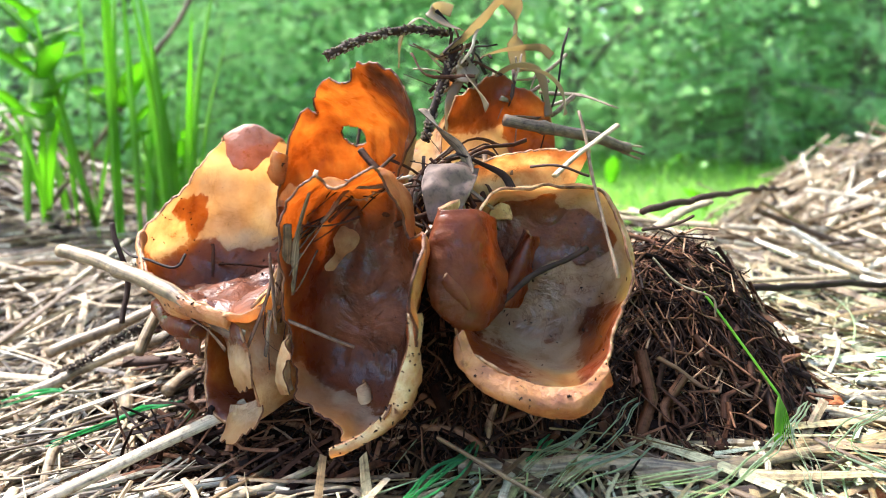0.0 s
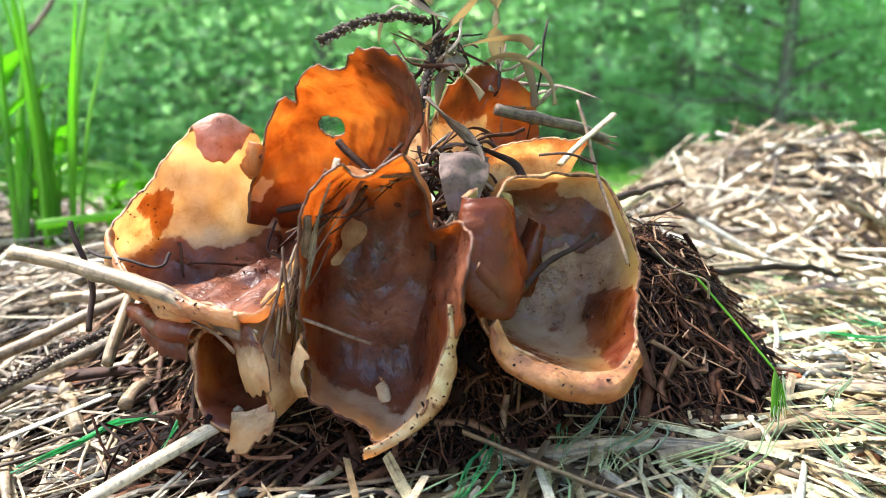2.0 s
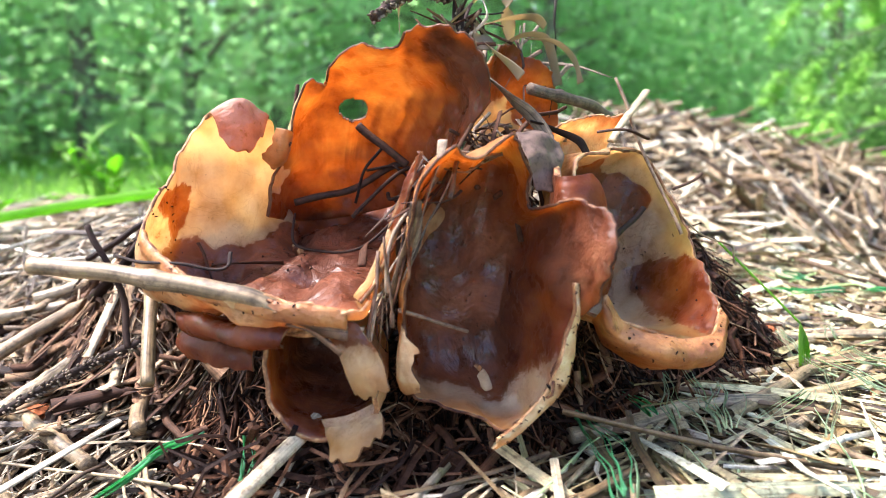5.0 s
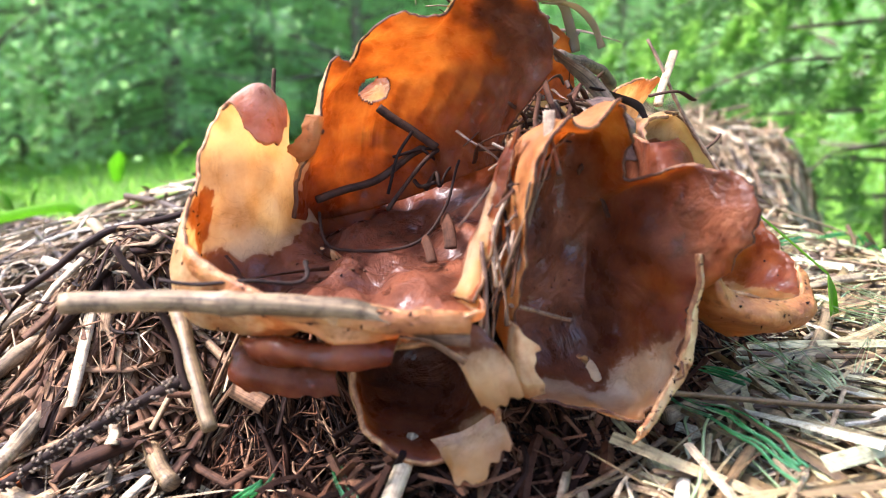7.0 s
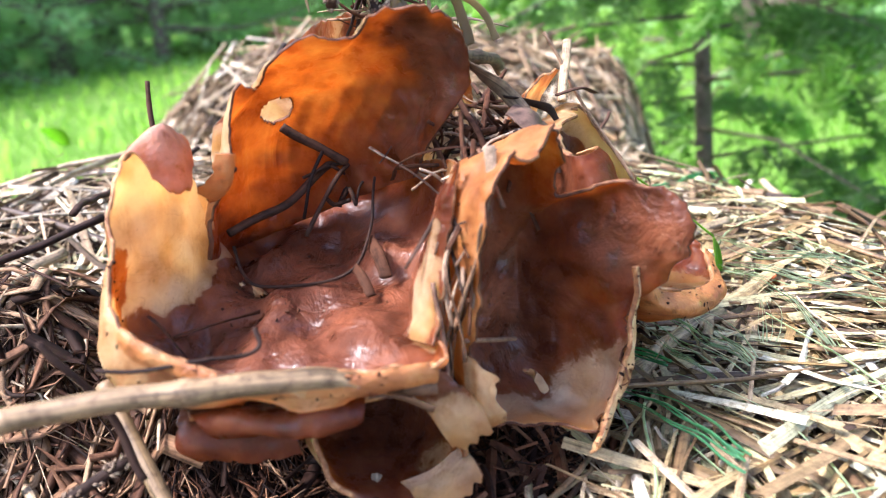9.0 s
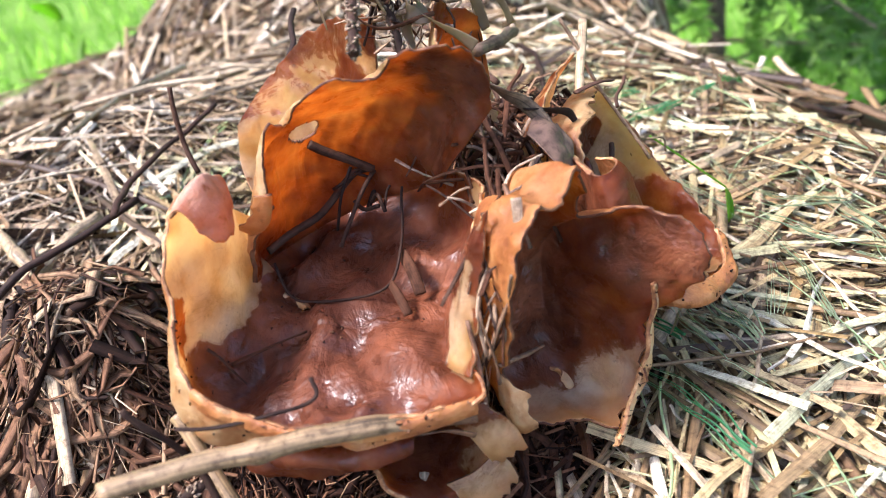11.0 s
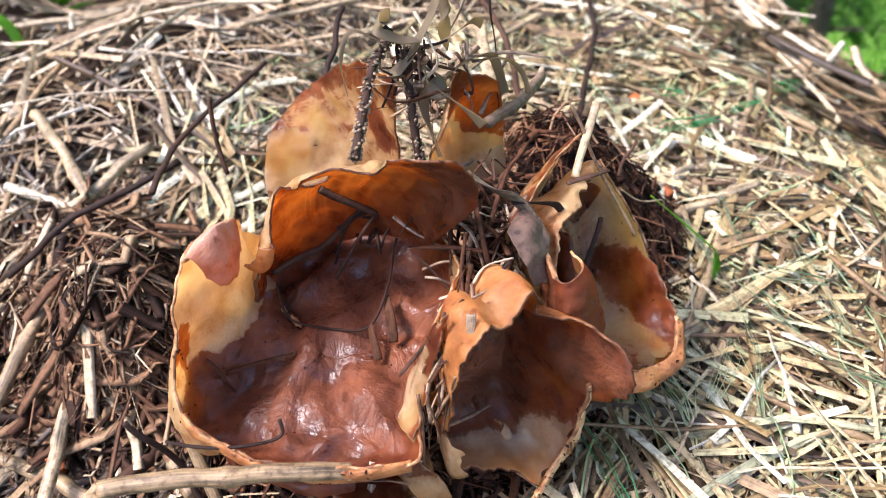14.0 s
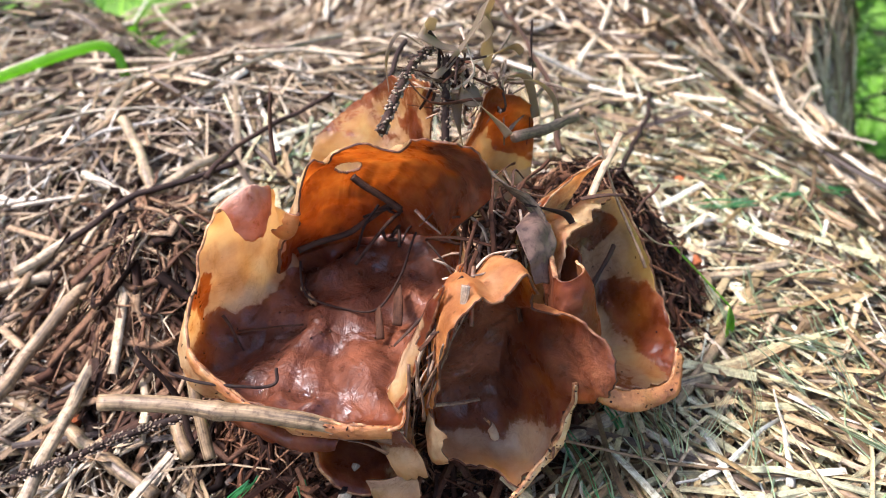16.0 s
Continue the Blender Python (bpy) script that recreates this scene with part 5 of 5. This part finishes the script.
# green seedling stem
stem = thing("seedling", "thin yellow-green stem with a small leaf tuft", "plant")
v, f, u = tube_arrays(spline([(0.0808, 0.2444, 0.0435), (0.089, 0.234, 0.031), (0.0964, 0.2245, 0.0193)], 20), 0.00036, 8)
mesh_object("stem", v, f, HERB, stem, "", True, None, u)
for k in range(7):
    a = -0.9 + 0.3 * k
    v, f, u = tube_arrays(spline([(0.0964, 0.2245, 0.0193), (0.0972 + 0.0015 * a, 0.2235, 0.014), (0.0978 + 0.0026 * a, 0.223, 0.006)], 10), np.array([0.0003, 0.0005, 0.0006, 0.0007, 0.0007, 0.0007, 0.0006, 0.0005, 0.0004, 0.0002]), 6, 0.3)
    mesh_object("leaflet", v, f, HERB, stem, "", True, None, u)
# net wrap of the bale
for mat, lab, paths, r in (
        (CORD, "strand of bright green bale net", (((0.034, 0.236, -0.003), (0.027, 0.210, 0.0)), ((0.014, 0.226, -0.003), (0.006, 0.200, 0.0), (-0.006, 0.178, 0.0)), ((0.160, 0.293, 0.001), (0.187, 0.281, 0.001)), ((0.193, 0.319, 0.001), (0.197, 0.308, 0.0)), ((0.198, 0.280, 0.0), (0.215, 0.276, -0.002)), ((0.238, 0.281, -0.008), (0.29, 0.292, -0.03)),
                                                   ((-0.112, 0.243, -0.010), (-0.091, 0.260, -0.006)), ((-0.150, 0.285, -0.012), (-0.135, 0.298, -0.012)), ((-0.098, 0.255, -0.008), (-0.082, 0.264, -0.004)), ((-0.075, 0.235, -0.006), (-0.070, 0.250, -0.002))), 0.0011),
        (CLEARTAPE, "strand of pale clear bale net", (((0.047, 0.230, 0.001), (0.023, 0.197, 0.002)), ((0.059, 0.219, 0.001), (0.045, 0.203, 0.003), (0.033, 0.190, 0.002)), ((0.116, 0.249, 0.001), (0.078, 0.195, 0.003), (0.050, 0.175, 0.002)), ((0.103, 0.230, 0.003), (0.09, 0.185, 0.002)), ((0.088, 0.180, 0.002), (0.088, 0.149, 0.002)), ((0.045, 0.190, 0.002), (0.072, 0.200, 0.003)),
                                                     ((0.069, 0.254, 0.002), (0.050, 0.222, 0.003), (0.031, 0.190, 0.002)), ((0.13, 0.21, 0.001), (0.10, 0.175, 0.001)), ((0.14, 0.25, 0.0), (0.11, 0.215, 0.003), (0.12, 0.19, 0.001))), 0.0006)):
    for pts in paths:
        strand = thing("net_strand", lab, "bale net", "net strands")
        spread = rng.normal(size=(5, 3)) * (0.0012, 0.0010, 0.0005)
        for k in range(5):
            q = [(x + spread[k, 0] * (1 + j % 2) + 0.0006 * rng.normal(), y + spread[k, 1] * (1 + j % 2), z + 0.0065 + spread[k, 2] + 0.0015 * rng.uniform()) for j, (x, y, z) in enumerate((pts[0], tuple((np.array(pts[0]) + pts[-1]) / 2), pts[-1]) if len(pts) == 2 else pts)]
            stalk("thread", q, r * rng.uniform(0.22, 0.5), mat, "", "", flat=0.25, n=20, twist=2.5, wob=0.0018, sides=5, parent=strand)
# dead leaf between the cups
leaf = tagged(sheet("dead_leaf", [[(0.002, 0.238, 0.080), (0.010, 0.240, 0.082), (0.016, 0.240, 0.080)], [(0.000, 0.231, 0.075), (0.007, 0.232, 0.076), (0.014, 0.234, 0.075)], [(0.002, 0.227, 0.067), (0.006, 0.2265, 0.066), (0.010, 0.228, 0.068)]],
                    None, 12.0, (-0.1, 0.0, 0.2), 0.0005, 0.0, nu=44, nv=36, crumple=0.0032), "crumpled pinkish brown dead leaf on the cluster", "leaf")
leaf.data.materials.clear()
for k in range(3):
    leaf.data.materials.append(DEADLEAF)

# ---- single straws on top of the heap ----
rng = np.random.default_rng(17)
straws = []
for k in range(12):
    L, w = rng.uniform(0.025, 0.09), rng.uniform(0.0012, 0.0040)
    path = np.stack([np.linspace(-L / 2, L / 2, 6), rng.uniform(-0.1, 0.1) * L * np.linspace(-1, 1, 6) ** 2, 0.001 * rng.normal(size=6)], 1)
    v, f, u = tube_arrays(path, w / 2 * np.linspace(1, rng.uniform(0.7, 1), 6), 5, rng.uniform(0.12, 0.85), rng.uniform(-1, 1))
    me = bpy.data.meshes.new("straw")
    me.from_pydata(v.tolist(), [], f)
    layer = me.uv_layers.new(name="UVMap")
    idx = np.zeros(len(me.loops), dtype=np.int32)
    me.loops.foreach_get("vertex_index", idx)
    layer.data.foreach_set("uv", u.astype(np.float32)[idx].ravel())
    me.polygons.foreach_set("use_smooth", np.ones(len(me.polygons), dtype=bool))
    me.materials.append(STRAW_ONE)
    straws.append(me)
sx, sy, sway = near_spot(rng, 295)
for k, (x, y, yaw) in enumerate(zip(sx.tolist(), sy.tolist(), sway.tolist())):
    ob = new("straw", straws[k % 12])
    ob.parent = heap
    ob.matrix_basis = pose(x, y, float(heap_z(x, y)) + rng.uniform(0.005, 0.014), rng.uniform(-40, 40), rng.uniform(-9, 9), math.degrees(yaw)) @ Matrix.Diagonal((rng.uniform(0.7, 1.3), 1, 1, 1))

# ---- plants on and behind the heap ----


def blade(points, width, mat, parent, name="blade"):
    v, f, u = tube_arrays(spline(points, 14), width / 2 * np.sin(np.linspace(0.5, 3.05, 14)), 4, 0.12)
    return mesh_object(name, v, f, mat, parent, "", True, None, u)


def grass_clump(x, y, z, n, height, seed, width=0.006, lean=0.25):
    r = np.random.default_rng(seed)
    clump = thing("grass_clump", "clump of tall fresh green grass", "grass", "grass clumps")
    for k in range(n):
        a, h = r.uniform(0, 6.28), height * r.uniform(0.5, 1.1)
        d = lean * h * r.uniform(0.1, 1.0)
        o = r.normal(size=2) * 0.012
        blade([(x + o[0], y + o[1], z), (x + o[0] + d * 0.35 * math.cos(a), y + o[1] + d * 0.35 * math.sin(a), z + h * 0.55), (x + o[0] + d * math.cos(a), y + o[1] + d * math.sin(a), z + h)], width * r.uniform(0.6, 1.2), HERB, clump)
    return clump


def herb(x, y, z, n, height, size, seed, label="leafy bright green herb"):
    r = np.random.default_rng(seed)
    plant = thing("herb", label, "plant", "herbs on the heap")
    for k in range(n):
        a, h = r.uniform(0, 6.28), height * r.uniform(0.4, 1.0)
        top = np.array([x + 0.3 * h * math.cos(a), y + 0.3 * h * math.sin(a), z + h])
        v, f, u = tube_arrays(spline([(x, y, z), tuple((np.array([x, y, z]) + top) / 2 + (0, 0, 0.05 * h)), tuple(top)], 8), 0.0016, 5)
        mesh_object("stem", v, f, HERB, plant, "", True, None, u)
        for q in range(6):
            b, L = r.uniform(0, 6.28), size * r.uniform(0.7, 1.3)
            s = top - (0, 0, 0.09 * q * h)
            e = s + np.array([L * math.cos(b), L * math.sin(b), L * r.uniform(-0.2, 0.8)])
            blade([tuple(s), tuple((s + e) / 2 + (0, 0, 0.12 * L)), tuple(e)], L * 0.38, HERB, plant, "leaf")
    return plant


grass_clump(-0.250, 0.63, -0.02, 4, 0.34, 1, 0.006, 0.10)
grass_clump(-0.205, 0.64, -0.02, 14, 0.23, 2, 0.0075, 0.35)
grass_clump(-0.33, 0.70, 0.0, 9, 0.15, 3, 0.008, 0.9)
herb(-0.285, 0.68, 0.0, 4, 0.17, 0.05, 4)
herb(-0.36, 0.66, 0.01, 5, 0.07, 0.035, 5)
herb(-0.22, 0.70, -0.02, 5, 0.09, 0.035, 6)
herb(-0.16, 0.72, -0.05, 5, 0.09, 0.035, 7)
herb(0.00, 0.95, -0.06, 6, 0.10, 0.03, 8)
herb(0.06, 0.86, -0.10, 6, 0.08, 0.03, 9)
herb(-0.07, 0.92, -0.04, 6, 0.10, 0.03, 10)
for k, (x, y, h) in enumerate(((-0.30, 1.15, 0.93), (-0.12, 1.08, 0.90), (0.02, 1.15, 0.92), (-0.45, 1.3, 1.0), (0.16, 1.35, 0.90), (-0.2, 1.4, 0.97), (0.35, 1.6, 0.88))):
    herb(x, y, MEADOW_Z, 7, h, 0.07, 20 + k, "tall leafy green weed at the edge of the meadow")
bent = thing("bent_stem", "smooth pale green bent plant stem on the straw", "plant")
v, f, u = tube_arrays(spline([(-0.20, 0.58, 0.02), (-0.10, 0.62, 0.028), (-0.03, 0.645, 0.030), (-0.014, 0.646, 0.022), (-0.012, 0.640, 0.008)], 30), 0.0032, 10)
mesh_object("stem", v, f, HERB, bent, "", True, None, u)
stalk("dry_stalk", [(-0.37, 0.70, -0.03), (-0.28, 0.72, 0.09), (-0.18, 0.74, 0.24)], 0.0022, GREYWOOD, "long bare pale stalk leaning over the weeds", "stalk", wob=0.002)

# grass of the meadow near the heap
rng = np.random.default_rng(44)
n = 66000
ang, dist = rng.uniform(-math.pi, math.pi, n), 1.0 + 16.0 * rng.uniform(0, 1, n) ** 1.7
base = np.stack([dist * np.cos(ang), dist * np.sin(ang), np.full(n, MEADOW_Z)], 1)
hgt, az = rng.uniform(0.06, 0.22, n), rng.uniform(0, 6.28, n)
side = np.stack([np.cos(az), np.sin(az), 0 * az], 1) * (0.004 + 0.0016 * dist)[:, None]
tip = base + np.stack([hgt * 0.5 * np.cos(az + 1.3), hgt * 0.5 * np.sin(az + 1.3), hgt], 1)
meadow_grass = mesh_object("meadow_grass", np.stack([base - side, base + side, tip], 1).reshape(-1, 3), np.arange(3 * n).reshape(n, 3), GRASS, None, "", False)
tagged(meadow_grass, "fresh green meadow grass", "grass", kind="stuff")

# ---- woods ----


def leaf_cloud(rng, n, shape, size, droop=0.0, wide=0.45):
    """n small pointed leaves round the spots that shape gives."""
    c = shape(n)
    d = rng.normal(size=(n, 3))
    d[:, 2] = d[:, 2] * 0.6 - droop
    d /= np.linalg.norm(d, axis=1, keepdims=True)
    e = np.cross(d, rng.normal(size=(n, 3)))
    e /= np.linalg.norm(e, axis=1, keepdims=True)
    s = rng.uniform(0.6, 1.3, (n, 1)) * size
    quad = np.stack([c - d * s, c + e * s * wide, c + d * s, c - e * s * wide], 1)
    return quad.reshape(-1, 3), np.arange(4 * n).reshape(n, 4)


def broadleaf_tree(seed, height, spread):
    rng = np.random.default_rng(seed)
    tree = thing("tree", "broad-leaved tree in fresh green leaf at the wood's edge", "tree", "trees of the wood")
    pieces = [tube_arrays(spline([(0, 0, -0.2), (0.1, 0, height * 0.4), (0.0, 0.1, height * 0.95)], 10), np.linspace(0.05, 0.012, 10) * height * 0.35, 8)]
    tips = []
    for k in range(26):
        z = height * rng.uniform(0.06, 0.92)
        a = rng.uniform(0, 2 * math.pi)
        r = spread * (1 - 0.55 * z / height) * rng.uniform(0.5, 1.1)
        tip = np.array([r * math.cos(a), r * math.sin(a), z + rng.uniform(-0.1, 0.5)])
        tips += [tip, tip * (0.62, 0.62, 1) - (0, 0, 0.1)]
        pieces.append(tube_arrays(spline([(0, 0, z * 0.8), tip * (0.5, 0.5, 1) - (0, 0, 0.15), tip], 6), np.linspace(0.03, 0.006, 6) * height * 0.25, 5))
    v, f, u = joined(pieces)
    mesh_object("trunk", v, f, BARK, tree, "", True, None, u)
    tips = np.array(tips)

    def shape(n):
        return tips[rng.integers(0, len(tips), n)] + rng.normal(size=(n, 3)) * spread * 0.19

    v, f = leaf_cloud(rng, 15000, shape, 0.031)
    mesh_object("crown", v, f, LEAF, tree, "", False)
    return tree


def conifer(seed, height, spread):
    rng = np.random.default_rng(seed)
    tree = thing("tree", "dark green conifer at the wood's edge", "tree", "trees of the wood")
    pieces = [tube_arrays(spline([(0, 0, -0.2), (0, 0.05, height * 0.5), (0, 0, height)], 10), np.linspace(0.022, 0.003, 10) * height, 8)]
    ends = []
    for k in range(70):
        z = height * (0.04 + 0.94 * k / 70)
        a = k * 2.4 + rng.uniform(-0.3, 0.3)
        r = spread * (1 - z / height) ** 0.8 * rng.uniform(0.75, 1.1) + 0.08
        tip = np.array([r * math.cos(a), r * math.sin(a), z - 0.22 * r])
        ends.append((np.array([0, 0, z]), tip))
        pieces.append(tube_arrays(np.stack([(0, 0, z), (tip + (0, 0, z)) / 2 + (0, 0, 0.05), tip]), np.array([0.02, 0.012, 0.004]), 4))
    v, f, u = joined(pieces)
    mesh_object("trunk", v, f, BARK, tree, "", True, None, u)

    def shape(n):
        i = rng.integers(0, len(ends), n)
        t = rng.uniform(0.15, 1.05, (n, 1))
        a, b = np.array([e[0] for e in ends])[i], np.array([e[1] for e in ends])[i]
        return a + (b - a) * t + rng.normal(size=(n, 3)) * (0.08, 0.08, 0.05) * (0.6 + spread * 0.4)

    v, f = leaf_cloud(rng, 18000, shape, 0.034, 0.25, 0.25)
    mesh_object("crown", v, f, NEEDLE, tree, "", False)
    return tree


kinds = [broadleaf_tree(11, 5.0, 2.2), conifer(12, 6.5, 1.5), broadleaf_tree(13, 3.4, 1.8), conifer(14, 5.0, 1.3), broadleaf_tree(15, 2.2, 1.5)]
rng = np.random.default_rng(21)
first = set()
spots = [(a, d, 1.5) for d, a0 in ((17.0, 0), (20.0, 3), (25.0, 1)) for a in range(22 + a0, 128, 6)]
spots += [(a, d, 0.9) for d, a0 in ((6.5, 0), (8.5, 5), (11.0, 2)) for a in range(-30 + a0, 27, 10)]
for k, (a, d, size) in enumerate(spots):
    kind = int(rng.integers(0, 5))
    a = math.radians(a)
    d = d * rng.uniform(0.92, 1.1)
    m = pose(d * math.cos(a), d * math.sin(a), MEADOW_Z, 0, 0, rng.uniform(0, 360)) @ Matrix.Scale(size * rng.uniform(0.85, 1.25), 4)
    if kind not in first:
        first.add(kind)
        kinds[kind].matrix_basis = m
    else:
        copy_thing(kinds[kind], m)


def young_spruce(x, y, height):
    """A young spruce with pale fresh shoots at the ends of its drooping boughs."""
    rng = np.random.default_rng(61)
    tree = thing("young_spruce", "young spruce with pale green fresh shoots beside the heap", "tree")
    pieces = [tube_arrays(spline([(0, 0, 0), (0.02, 0, height * 0.5), (0.0, 0, height)], 12), np.linspace(0.022, 0.004, 12), 8)]
    needles, shoots = [], []
    for k in range(64):
        z = height * (0.10 + 0.88 * k / 64)
        a = k * 2.4 + rng.uniform(-0.3, 0.3)
        r = 0.72 * (1 - 0.75 * z / height) * rng.uniform(0.7, 1.1)
        tip = np.array([r * math.cos(a), r * math.sin(a), z - 0.12 * r])
        root = np.array([0, 0, z])
        pieces.append(tube_arrays(np.stack([root, (root + tip) / 2 + (0, 0, 0.03), tip]), np.array([0.004, 0.0025, 0.0012]), 5))
        for q in range(9):
            t = 0.3 + 0.7 * q / 9
            p = root + (tip - root) * t
            b = a + (1 if q % 2 else -1) * rng.uniform(0.5, 1.0)
            e = p + np.array([math.cos(b), math.sin(b), -0.35]) * rng.uniform(0.07, 0.15)
            needles.append((p, e))
            shoots.append((e, e + np.array([math.cos(b) * 0.5, math.sin(b) * 0.5, -0.8]) * rng.uniform(0.05, 0.09)))
    v, f, u = joined(pieces)
    mesh_object("trunk", v, f, BARK, tree, "", True, None, u)

    def along(pairs, n, wide):
        i = rng.integers(0, len(pairs), n)
        a, b = np.array([q[0] for q in pairs])[i], np.array([q[1] for q in pairs])[i]
        return a + (b - a) * rng.uniform(0, 1, (n, 1)) + rng.normal(size=(n, 3)) * wide

    v, f = leaf_cloud(rng, 36000, lambda n: along(needles, n, 0.008), 0.018, 0.2, 0.16)
    mesh_object("needle_cover", v, f, DARKNEEDLE, tree, "", False)
    v, f = leaf_cloud(rng, 45000, lambda n: along(shoots, n, 0.006), 0.016, 0.5, 0.18)
    mesh_object("shoot_cover", v, f, SHOOT, tree, "pale green fresh shoots", False)
    tree.matrix_basis = pose(x, y, MEADOW_Z)
    return tree


young_spruce(1.15, 0.66, 1.9)


def far_woods():
    """Foliage of the wood behind the first trees, too far to pick apart."""
    rng = np.random.default_rng(71)
    n = 30000
    a, r = rng.uniform(-0.9, 3.2, n), rng.uniform(33, 40, n)
    z = MEADOW_Z + 15 * rng.uniform(0, 1, n) ** 1.2

    def shape(count):
        return np.stack([r * np.cos(a), r * np.sin(a), z], 1)

    v, f = leaf_cloud(rng, n, shape, 0.45)
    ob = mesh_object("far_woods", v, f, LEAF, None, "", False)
    return tagged(ob, "dense green wood far behind the meadow", "woods", kind="stuff")


far_woods()
